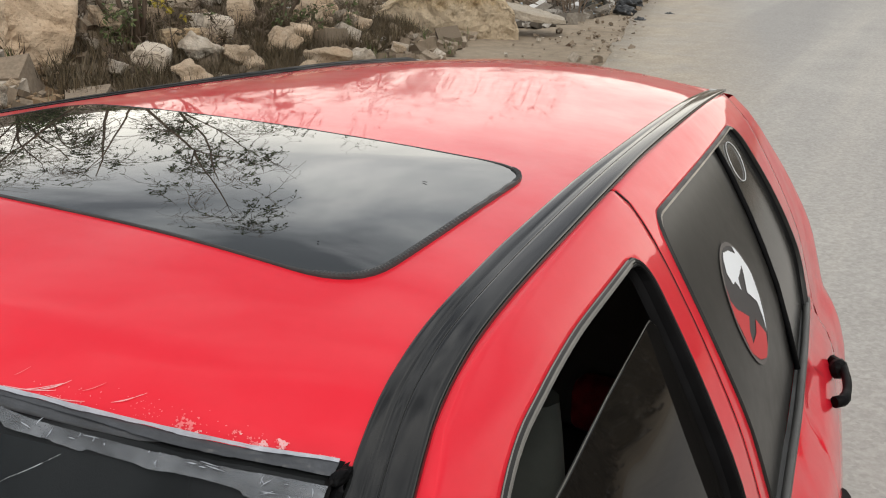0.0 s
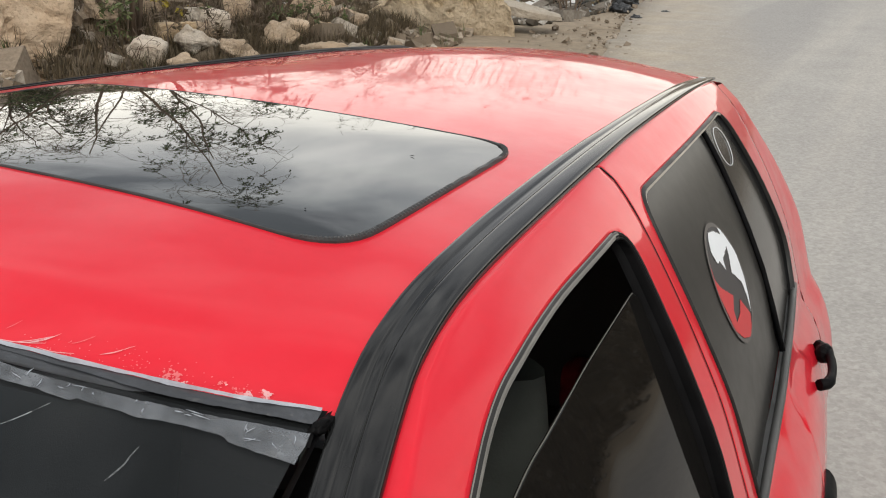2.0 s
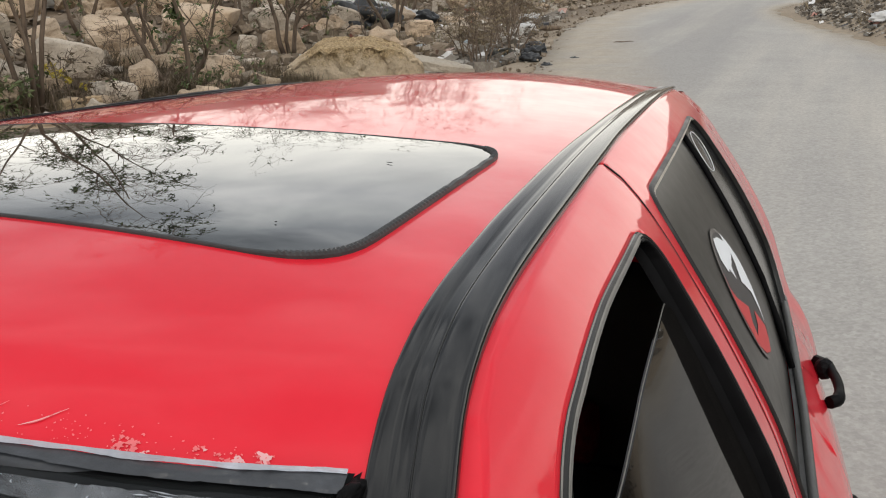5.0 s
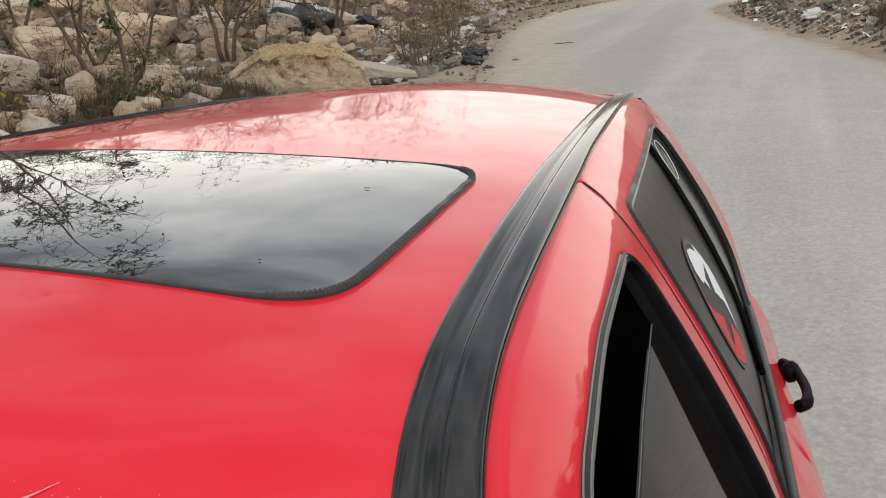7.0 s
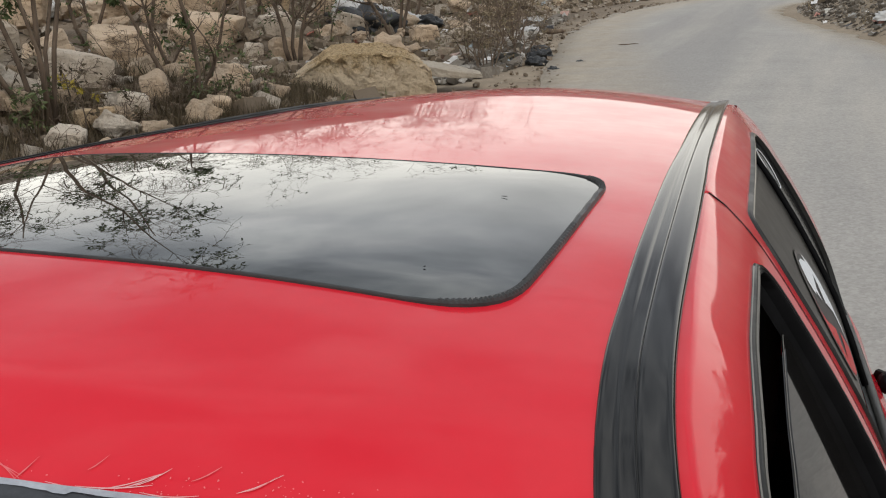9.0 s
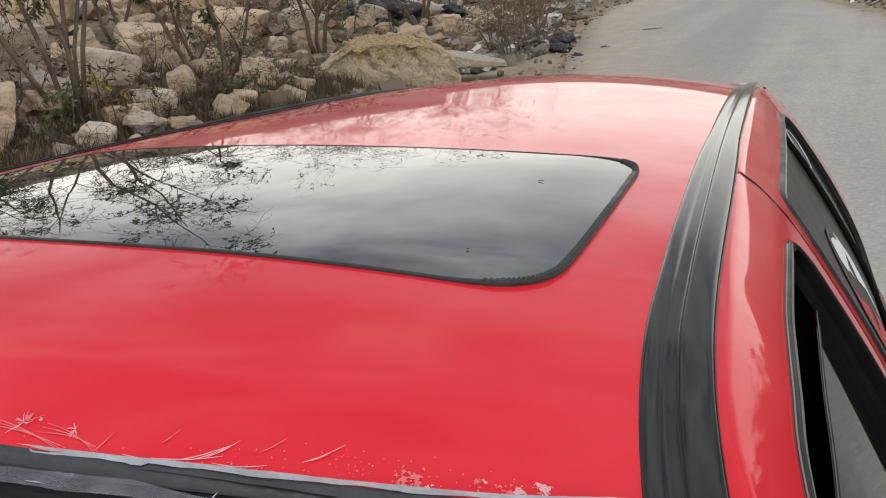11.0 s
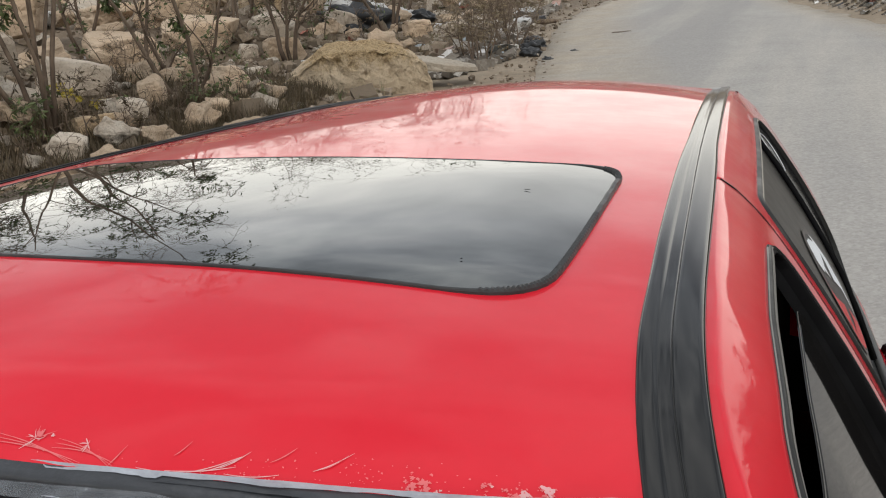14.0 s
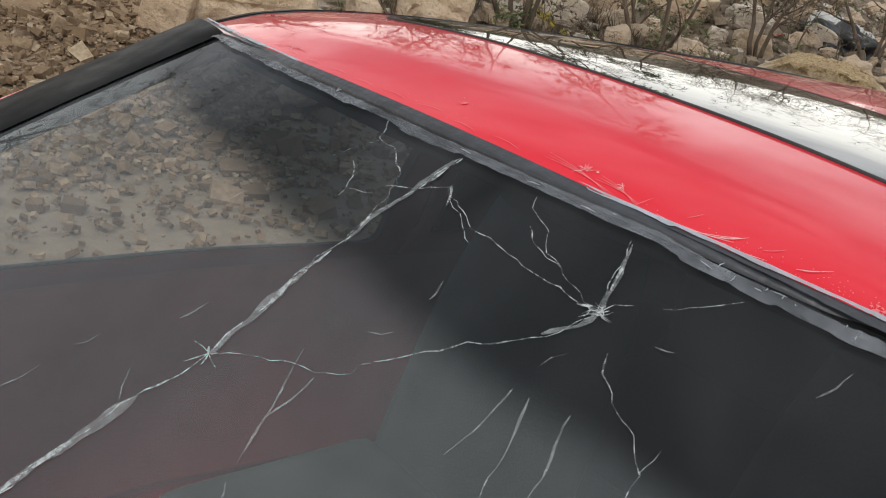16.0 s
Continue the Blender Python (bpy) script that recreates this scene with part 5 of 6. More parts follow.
def roof_scratches():
    """Chipped and scratched paint above the windshield."""
    rng = random.Random(11)
    def fleck(bm, h, y, w, l, a, lift=0.0009):
        n = rng.randint(6, 9)
        vs = []
        for k in range(n):
            t = 2 * math.pi * k / n
            r = rng.uniform(0.6, 1.15)
            u, v = w * math.cos(t) * r, l * math.sin(t) * r
            hh, yy = h + u * math.cos(a) - v * math.sin(a), y + u * math.sin(a) + v * math.cos(a)
            vs.append(bm.verts.new(roof_point(hh, yy) + Vector((0, 0, lift))))
        bm.faces.new(vs)
    def blotch(bm, h, y, r):
        off = rng.uniform(0, 90)
        vs = []
        for k in range(22):
            t = 2 * math.pi * k / 22
            q = r * max(0.15, 0.7 + 0.8 * noise.fractal(Vector((math.cos(t) * 1.1 + off, math.sin(t) * 1.1, 0)), 1.0, 2.0, 3))
            vs.append(bm.verts.new(roof_point(h + 1.15 * q * math.cos(t), y + q * math.sin(t)) + Vector((0, 0, 0.0008))))
        bm.faces.new(vs)

    def stroke(bm, h, d, dh, dd, bend=0.0, w=0.0006):
        """A thin curved scratch from h, d (d back from the edge)."""
        vs = []
        for k in range(9):
            t = k / 8
            hh = h + dh * t
            yy = front_edge(h) + d + dd * t + bend * math.sin(math.pi * t)
            ww = w * (0.25 + 0.6 * math.sin(math.pi * t)) * (0.6 + 0.8 * abs(noise.noise(Vector((hh * 300, yy * 300, 0)))))
            n = Vector((-dd, dh)).normalized() if abs(dh) + abs(dd) > 1e-6 else Vector((0, 1))
            vs.append([bm.verts.new(roof_point(hh + n.x * e * ww, yy + n.y * e * ww) + Vector((0, 0, 0.0009))) for e in (-1, 1)])
        for a, b in zip(vs, vs[1:]):
            bm.faces.new((a[0], a[1], b[1], b[0]))
    pale, pink = bmesh.new(), bmesh.new()
    for k in range(150):
        h = rng.choice((rng.uniform(0.33, 0.56), rng.uniform(0.36, 0.48), rng.uniform(-0.5, 0.3)))
        d = abs(rng.gauss(0, 0.011)) + 0.004 + (0.003 if h > 0.4 else 0)
        r = rng.uniform(0.0003, 0.0009)
        fleck(pink, h, front_edge(h) + d, r * 0.8, r * rng.uniform(0.7, 1.3), rng.uniform(0, 3))
    for h0, d0, r in ((0.537, 0.010, 0.0044), (0.539, 0.005, 0.003), (0.551, 0.013, 0.0042), (0.533, 0.008, 0.0022), (0.476, 0.013, 0.0034), (0.470, 0.010, 0.0028), (0.479, 0.008, 0.0024), (0.586, 0.009, 0.0028), (0.512, 0.014, 0.0018), (0.205, 0.022, 0.003), (0.03, 0.04, 0.003)):
        blotch(pale if r > 0.0036 else pink, h0, front_edge(h0) + d0, r * 1.1)
        for k in range(6):
            blotch(pink if k else pale, h0 + rng.gauss(0, 0.006), front_edge(h0) + d0 + rng.gauss(0, 0.0035), rng.uniform(0.0006, 0.0018))
    for h0, size in ((0.205, 1.0), (0.246, 0.6), (-0.28, 0.8)):
        for k in range(9):
            turn, l = rng.uniform(0, 2 * math.pi), rng.uniform(0.005, 0.016) * size
            stroke(pale if k < 5 else pink, h0, 0.018, l * math.cos(turn), max(-0.012, l * math.sin(turn)), rng.uniform(-0.001, 0.001), 0.0007 if k < 4 else 0.0005)
        for k in range(3):
            stroke(pink, h0 - 0.04 * size, 0.012 + 0.004 * k, 0.085 * size, -0.006 * k, 0.003, 0.0006)
    for h0, d0, dh, dd in ((0.27, 0.003, 0.004, 0.018), (0.325, 0.004, 0.03, 0.022), (0.345, 0.01, 0.014, 0.018), (0.375, 0.018, 0.012, 0.016), (0.29, 0.004, 0.055, 0.010), (0.31, 0.004, 0.045, 0.016), (0.335, 0.006, 0.02, 0.018), (0.35, 0.006, 0.035, 0.010), (0.405, 0.014, 0.02, 0.022), (0.41, 0.016, 0.012, 0.016), (0.31, 0.016, 0.006, 0.014)):
        stroke(pale if dh > 0.013 else pink, h0, d0, dh, dd, -0.002, 0.0007)
    for k in range(12):
        h = -0.5 + 0.055 * k
        stroke(pink, h, 0.006 + 0.004 * rng.random(), 0.035, 0.002 * rng.gauss(0, 1), 0.002, 0.0005)
    tagged(part("paint_scratching", pale, M["chip"], roof, "white scratches and paint chips"), kind="stuff")
    tagged(part("worn_primer", pink, M["chip_pink"], roof, "pink worn primer flecks"), kind="stuff")


roof_scratches()


def car_rest():
    """Wings, bonnet, tail, wheels and cabin."""
    for side in (1, -1):
        def quarter(u, v):
            top = gutter_z(1.9) - 0.008
            z = 0.30 + (top - 0.30) * v
            y0 = float(np.interp(z, [0.3, 0.55, 0.95, 1.22, 1.31], [1.93, 1.935, 1.955, 1.885, 1.865]))
            y = y0 + (ENDS(z) - 0.012 - y0) * u
            drop = 0.04 * max(0.0, (u - 0.6) / 0.4) ** 2.4 - 0.022 * u * min(1.0, max(0.0, (1.22 - z) / 0.3))
            return on_side(side, y, 0.30 + (min(top, gutter_z(y) - 0.012) - 0.30) * v, -drop)
        part("rear_quarter", sheet(quarter, 16, 26), M["paint"], car, "red rear quarter panel", True)

        def wing(u, v):
            y = -0.645 - 1.12 * u
            top = 0.93 - 0.13 * u
            low = 0.30
            for cy in (-1.16,):
                if abs(y - cy) < 0.34:
                    low = max(low, 0.28 + math.sqrt(0.34 ** 2 - (y - cy) ** 2))
            z = low + (top - low) * v
            return on_side(side, y, z, -0.10 * u ** 3 - 0.05 * v ** 6)
        part("front_wing", sheet(wing, 40, 12), M["paint"], car, "red front wing", True)
        sill = sheet(lambda u, v: on_side(side, -0.65 + 1.92 * u, 0.31 - 0.11 * v, -0.02 - 0.05 * v), 16, 3)
        part("sill", sill, M["paint"], car, "red door sill", True)

        bm = bmesh.new()
        m = Matrix.Translation((XC + side * 0.62, 2.20, 0.78)) @ Matrix.Diagonal((0.13, 0.14, 0.20, 1))
        bmesh.ops.create_cube(bm, size=1, matrix=m)
        bmesh.ops.bevel(bm, geom=list(bm.edges), offset=0.02, segments=3, affect="EDGES")
        part("tail_lamp", bm, M["tail"], car, "red tail lamp lens")
        bm = bmesh.new()
        box(bm, (XC + side * 0.62 - 0.14, -1.79, 0.60), (XC + side * 0.62 + 0.14, -1.70, 0.74), 0.02)
        part("headlamp", bm, M["lamp_glass"], car, "rectangular headlamp")

        for wy in (-1.16, 1.58):
            x0 = XC + side * 0.72
            bm = bmesh.new()
            prof = [(0.17, -0.085), (0.25, -0.095), (0.285, -0.07), (0.292, 0.0), (0.285, 0.07), (0.25, 0.095), (0.17, 0.085)]
            sheet(lambda u, v: Vector((x0 + prof[round(v * 6)][1], wy + prof[round(v * 6)][0] * math.cos(2 * math.pi * u), 0.292 + prof[round(v * 6)][0] * math.sin(2 * math.pi * u))), 36, 6, bm, closed=True)
            wheel = part("wheel", bm, M["tyre"], car, "black road tyre", True)
            bm = bmesh.new()
            prof2 = [(0.172, 0.085), (0.165, 0.05), (0.10, 0.045), (0.06, 0.065), (0.03, 0.07), (0.001, 0.07)]
            sheet(lambda u, v: Vector((x0 + side * prof2[round(v * 5)][1], wy + prof2[round(v * 5)][0] * math.cos(2 * math.pi * u), 0.292 + prof2[round(v * 5)][0] * math.sin(2 * math.pi * u))), 28, 5, bm, closed=True)
            part("rim", bm, M["rim"], wheel, "grey steel rim", True)
            bm = bmesh.new()
            sheet(lambda u, v: Vector((x0 - side * (0.10 - 0.20 * v) - side * 0.03, wy + 0.345 * math.cos(math.pi * u), 0.27 + 0.345 * math.sin(math.pi * u))), 20, 2, bm)
            part("wheel_housing", bm, M["black"], car, "black wheel housing", True)

    for side in (1, -1):
        def corner(u, v):
            y = 1.935 + 0.075 * u
            a = roof_point(side * inner_h(y) * 0.985, y) - Vector((0, 0, 0.004))
            b = on_side(side, y, gutter_z(y) - 0.016, -0.006 - 0.03 * u)
            return a.lerp(b, v) + Vector((0, 0, 0.004 * math.sin(math.pi * v)))
        part("roof_corner", sheet(corner, 6, 8), M["paint"], car, "red corner between roof and rear quarter", True)

    def hatch(u, v):
        z = 0.36 + 0.925 * v
        t = 2 * u - 1
        hw = half(ENDS(z) - 0.012, z) - 0.042 + 0.022 * min(1.0, max(0.0, (1.22 - z) / 0.3))
        return Vector((XC + hw * t, ENDS(z) - 0.012 + 0.035 * (1 - t * t) * min(1, (1 - v) * 5 + 0.2), z))
    tail = part("tailgate", sheet(hatch, 30, 30), M["paint"], car, "red tailgate", True)

    def roof_end(u, v):
        t = 2 * u - 1
        y1 = 2.02 - 0.10 * t * t
        a, b = roof_point((inner_h(y1) + 0.004) * t, y1), hatch(u, 1.0)
        p = a.lerp(b, v)
        return p + Vector((0, 0.010, 0.006)) * math.sin(math.pi * v)
    part("roof_rear_edge", sheet(roof_end, 30, 6), M["paint"], roof, "red rolled rear roof edge", True)

    def back_glass(u, v):
        p = hatch(0.10 + 0.80 * u, 0.64 + 0.30 * v)
        return p + Vector((0, 0.006, 0.004))
    part("rear_screen", sheet(back_glass, 16, 10), M["film"], tail, "dark rear screen", True)

    def bonnet(u, v):
        t = 2 * u - 1
        y = -0.93 + 0.08 * t * t - (0.84 - 0.05 * t * t) * v
        z = 0.955 - 0.13 * v - 0.035 * t * t - 0.06 * v ** 4
        return Vector((XC + t * (0.83 - 0.06 * v), y, z))
    part("bonnet", sheet(bonnet, 24, 24), M["paint"], car, "red bonnet", True)
    scuttle = sheet(lambda u, v: screen_point((2 * u - 1) * 0.60, 0.965, -0.004).lerp(bonnet(u, 0.0), v), 20, 3)
    part("scuttle", scuttle, M["black"], car, "black scuttle panel", True)
    nose = sheet(lambda u, v: bonnet(u, 1.0) + Vector((0, -0.03 * math.sin(math.pi * v), -0.24 * v)), 20, 6)
    part("nose_panel", nose, M["black"], car, "black grille panel", True)
    for name, y, sgn in (("front_bumper", -1.80, -1), ("rear_bumper", 2.27, 1)):
        bm = bmesh.new()
        sheet(lambda u, v: Vector((XC + 0.80 * (2 * u - 1), y - sgn * 0.16 * abs(2 * u - 1) ** 4 + sgn * 0.06 * math.sin(math.pi * v), 0.30 + 0.27 * v)), 24, 8, bm)
        part(name, bm, M["black"], car, "black plastic bumper", True)
    bm = bmesh.new()
    box(bm, (XC - 0.84, -0.80, 0.20), (XC + 0.84, 1.22, 0.26), 0.02)
    box(bm, (XC - 0.58, 1.20, 0.20), (XC + 0.58, 2.2, 0.26), 0.02)
    part("floor_pan", bm, M["cabin"], car, "dark floor pan")

    # cabin
    dash = sheet(lambda u, v: Vector((XC + (2 * u - 1) * 0.72, -0.90 + 0.50 * v, 0.86 + 0.02 * math.sin(math.pi * v) - 0.30 * max(0, v - 0.7) ** 1.2)), 12, 10)
    part("dashboard", dash, M["cabin"], car, "dark dashboard", True)
    for side in (1, -1):
        card = sheet(lambda u, v: on_side(side, -0.60 + 2.5 * u, 0.30 + 0.52 * v, -0.06), 16, 8)
        part("door_card", card, M["card"], car, "faded red inner door trim", True)
        bm = bmesh.new()
        cx = XC + side * 0.36
        box(bm, (cx - 0.25, -0.02, 0.36), (cx + 0.25, 0.48, 0.55), 0.06)
        seat = part("front_seat", bm, M["seat"], car, "grey-green cloth front seat", True)
        back = sheet(lambda u, v: Vector((cx + 0.24 * math.cos(2 * math.pi * u) * (1 - 0.25 * v ** 3), 0.50 + 0.16 * v + 0.07 * math.sin(2 * math.pi * u), 0.50 + 0.58 * v)), 20, 12, closed=True)
        part("seat_back", back, M["seat"], seat, "grey-green seat back", True)
        bm = bmesh.new()
        bmesh.ops.create_icosphere(bm, subdivisions=3, radius=1, matrix=Matrix.Translation((cx, 0.68, 1.14)) @ Matrix.Diagonal((0.13, 0.05, 0.085, 1)))
        part("head_rest", bm, M["seat"], seat, "grey-green head rest", True)
    bm = bmesh.new()
    box(bm, (XC - 0.62, 1.05, 0.36), (XC + 0.62, 1.5, 0.56), 0.06)
    bench = part("rear_bench", bm, M["cabin"], car, "dark cloth rear bench seat", True)
    bm = bmesh.new()
    box(bm, (XC - 0.62, 1.5, 0.45), (XC + 0.62, 1.66, 0.98), 0.06)
    part("bench_back", bm, M["cabin"], bench, "dark bench back", True)
    # added stand-in for a small red spot of unknown source
    bm = bmesh.new()
    box(bm, (XC + 0.29, 1.40, 0.58), (XC + 0.40, 1.49, 0.71), 0.035)
    tagged(part("cushion", bm, M["cushion"], None, "", True), "small red stand-in block added on the rear bench", "cushion")
    ring = [Vector((XC + 0.36 + 0.18 * math.cos(t), -0.36 + 0.09 * math.sin(t), 0.90 + 0.155 * math.sin(t))) for t in (2 * math.pi * k / 28 for k in range(29))]
    wheel = part("steering_wheel", tube(ring, 0.014, 8), M["black"], car, "black steering wheel")
    spokes = bmesh.new()
    for a in (0.3, math.pi - 0.3, -math.pi / 2):
        tube([(XC + 0.36, -0.40, 0.89), (XC + 0.36 + 0.175 * math.cos(a), -0.36 + 0.09 * math.sin(a), 0.90 + 0.15 * math.sin(a))], 0.014, 6, spokes)
    part("spokes", spokes, M["black"], wheel)


car_rest()


# ---- rocks of the bank ----
def bank_rocks():
    rng = random.Random(21)
    placed = []
    def blocks(rows):
        """Big blocks that stand out: centre, width, height, tilt, shape, material."""
        for x, y, z, wide, tall, tilt, seed, mat in rows:
            r = random.Random(seed)
            deep = wide * r.uniform(0.7, 0.9)
            pts = []
            for sx in (-1, 1):
                for sy in (-1, 1):
                    for sz in (-1, 1):
                        c = Vector((sx * wide * r.uniform(0.34, 0.54), sy * deep * 0.5, sz * tall * r.uniform(0.34, 0.56)))
                        for axis in range(3) if r.random() < 0.8 else (3,):
                            q = c.copy()
                            for e in range(3):
                                q[e] *= r.uniform(0.25, 0.7) if e == axis else r.uniform(0.74, 1.04)
                            pts.append(q)
            bm = weather(hull_of(pts), seed, min(wide, tall) * 0.6, 0.075)
            ob = part("rock", bm, M[mat])
            away = Vector((x - 0.7, y + 0.45, 0)).normalized()
            turn = math.atan2(-away.x, away.y)
            at = Vector((x, y, height(x, y) + tall * 0.40 if z is None else z))
            ob.matrix_world = Matrix.Translation(at) @ Matrix.Rotation(turn + r.uniform(-0.5, 0.5), 4, "Z") @ Matrix.Rotation(radians(tilt), 4, "Y") @ Matrix.Rotation(r.uniform(-0.12, 0.12), 4, "X")
            tagged(ob, {"rock": "big angular tan limestone block resting on the bank", "rock_grey": "big pale grey limestone block resting on the bank", "rock_ochre": "big ochre brown stone block resting on the bank"}[mat], "rock", "rocks of the rubble bank")
            placed.append((at.x, at.y, wide * 0.75))
    blocks([(-5.96, 5.24, 0.60, 0.80, 0.80, 14, 37, "rock"), (-5.72, 4.29, 0.54, 0.32, 0.48, -6, 4, "rock"), (-8.1, 6.4, 0.72, 0.65, 0.63, 10, 5, "rock"), (-6.85, 7.85, 0.62, 0.82, 0.62, 16, 36, "rock_grey"), (-8.7, 10.82, 0.62, 1.09, 0.75, 3, 7, "rock"), (-8.5, 12.57, 0.68, 1.16, 0.75, 8, 8, "rock"), (-5.95, 9.3, 0.36, 0.52, 0.46, 26, 9, "rock"), (-7.55, 12.28, 0.41, 0.38, 0.33, 0, 10, "rock_grey"), (-7.03, 12.45, 0.4, 0.62, 0.45, 4, 11, "rock"), (-6.74, 11.12, 0.26, 0.4, 0.22, 0, 12, "rock_grey"), (-5.71, 7.13, 0.41, 0.44, 0.36, 12, 13, "rock_grey"), (-5.88, 7.81, 0.49, 0.32, 0.39, -8, 14, "rock"), (-7.75, 10.97, 0.38, 0.4, 0.43, 15, 15, "rock"), (-8.14, 16.48, 0.48, 0.64, 0.5, 6, 16, "rock_grey"), (-6.52, 16.23, 0.28, 0.51, 0.43, 0, 17, "rock")])
    blocks([(-5.92, 3.45, None, 1.08, 0.56, -10, 18, "rock"), (-6.75, 4.55, None, 0.8, 0.62, 6, 19, "rock_grey"), (-6.05, 2.8, None, 0.42, 0.46, 12, 20, "rock"), (-7.0, 3.5, None, 0.9, 0.7, 0, 21, "rock"), (-7.85, 13.43, 0.66, 0.59, 0.48, -6, 22, "rock_grey"), (-10.4, 10.6, None, 1.1, 0.7, 5, 23, "rock"), (-8.2, 7.4, None, 1.2, 0.85, -5, 24, "rock_grey"), (-10.91, 14.87, 0.93, 0.98, 0.52, 6, 25, "rock"), (-8.9, 5.6, None, 1.1, 0.9, 8, 26, "rock"), (-5.35, 5.95, None, 0.34, 0.24, 5, 27, "rock_grey"), (-5.2, 7.9, None, 0.3, 0.22, 0, 28, "rock"), (-5.6, 6.5, None, 0.42, 0.22, 0, 29, "rock_ochre"), (-9.61, 16.12, 0.92, 0.8, 0.54, 0, 30, "rock_ochre"), (-10.2, 14.5, None, 1.3, 0.8, 8, 31, "rock")])
    spots = list(placed)
    for k in range(2600):
        y = rng.uniform(-6, 34)
        s = abs(rng.gauss(0, 4.2)) + 0.1
        k0 = int(np.argmin(abs(foot_np[:80, 1] - y)))
        x = foot_np[k0, 0] - s
        size = rng.choice((0.12, 0.16, 0.2, 0.26, 0.34, 0.44)) * rng.uniform(0.8, 1.2) * (1.0 if s < 5 else 1.5)
        if y < 3.0 and s < 6:
            continue
        if x > -4.2 and 9 < y < 14:
            continue
        if any((x - a) ** 2 + (y - b) ** 2 < (0.6 * (size + c)) ** 2 for a, b, c in spots):
            continue
        if (x + 5.15) ** 2 + (y - 10.95) ** 2 < 1.6 or (x > -4.9 and 9.0 < y < 13.0):
            continue
        spots.append((x, y, size))
        if len(spots) >= 250:
            break
    for k in range(75):
        y = rng.uniform(5.0, 11.2)
        k0 = int(np.argmin(abs(foot_np[:80, 1] - y)))
        x, size = foot_np[k0, 0] - rng.uniform(-0.1, 2.0), rng.uniform(0.14, 0.30)
        if any((x - a) ** 2 + (y - b) ** 2 < (0.5 * (size + c)) ** 2 for a, b, c in spots) or (x + 5.25) ** 2 + (y - 10.9) ** 2 < 1.7:
            continue
        spots.append((x, y, size))
    for k, (x, y, size) in enumerate(spots[len(placed):]):
        rock(x, y, size, rng.randint(0, 13), (rng.uniform(-25, 25), rng.uniform(-25, 25), rng.uniform(0, 360)), "tan limestone rock among rubble", 0.22)


bank_rocks()


def scatter_mesh(name, material, label, category, make, count, seed, where):
    """Many small pieces in one mesh."""
    rng = random.Random(seed)
    verts, faces = [], []
    done = 0
    while done < count:
        spot = where(rng)
        if spot is None:
            continue
        done += 1
        v, f = make(rng)
        base = len(verts)
        turn = Euler((rng.uniform(-0.5, 0.5), rng.uniform(-0.5, 0.5), rng.uniform(0, 6.3))).to_matrix()
        for p in v:
            verts.append(turn @ Vector(p) + Vector(spot))
        faces += [[base + i for i in face] for face in f]
    me = bpy.data.meshes.new(name)
    me.from_pydata([tuple(v) for v in verts], [], faces)
    me.materials.append(material)
    return tagged(new(name, me), label, category, kind="stuff")


def chip(rng):
    s = math.exp(rng.gauss(-3.1, 0.6))
    a, b, c = s, s * rng.uniform(0.5, 1), s * rng.uniform(0.35, 0.8)
    v = [(sx * a * rng.uniform(0.6, 1), sy * b * rng.uniform(0.6, 1), sz * c * rng.uniform(0.6, 1)) for sx in (-1, 1) for sy in (-1, 1) for sz in (-1, 1)]
    return v, [(0, 1, 3, 2), (4, 6, 7, 5), (0, 4, 5, 1), (2, 3, 7, 6), (0, 2, 6, 4), (1, 5, 7, 3)]


def scrap(rng):
    s = math.exp(rng.gauss(-2.7, 0.5))
    n = 3
    v = [((i / n - 0.5) * s * 2, (j / n - 0.5) * s * rng.uniform(1, 1.6), rng.uniform(-0.3, 0.35) * s) for i in range(n + 1) for j in range(n + 1)]
    f = [(i * (n + 1) + j, (i + 1) * (n + 1) + j, (i + 1) * (n + 1) + j + 1, i * (n + 1) + j + 1) for i in range(n) for j in range(n)]
    return v, f


def on_bank(rng):
    k = rng.randint(10, 108)
    p, q = foot_np[k], foot_np[k + 1]
    t = rng.random()
    s = abs(rng.gauss(0, 2.6)) - 0.45
    d = (q - p) / np.linalg.norm(q - p)
    x, y = p + (q - p) * t + np.array([-d[1], d[0]]) * s
    return (x, y, height(x, y) + 0.015) if y > 3.2 and not (y < 8.0 and rng.random() < 0.6) else None


def far_bank(rng):
    spot = on_bank(rng)
    return spot if spot and spot[1] > 9.5 else None


def at_gravel(rng):
    x, y = min(-2.6, rng.gauss(-5.7, 1.5)), rng.gauss(1.8, 1.7)
    return x, y, height(x, y) + 0.004


def at_tip(rng):
    k = rng.randint(38, 130)
    p, q = right_np[k], right_np[min(k + 1, len(right_np) - 1)]
    d = (q - p) / max(1e-6, np.linalg.norm(q - p))
    s = abs(rng.gauss(0, 2.2)) + 0.38
    x, y = p + np.array([d[1], -d[0]]) * s
    return x, y, height(x, y) + 0.02


def on_verge(rng):
    k = rng.randint(30, 110)
    p = left_line[k]
    s = abs(rng.gauss(0.0, 0.6)) - 0.15
    return p.x - s, p.y + rng.uniform(-0.5, 0.5), 0.012


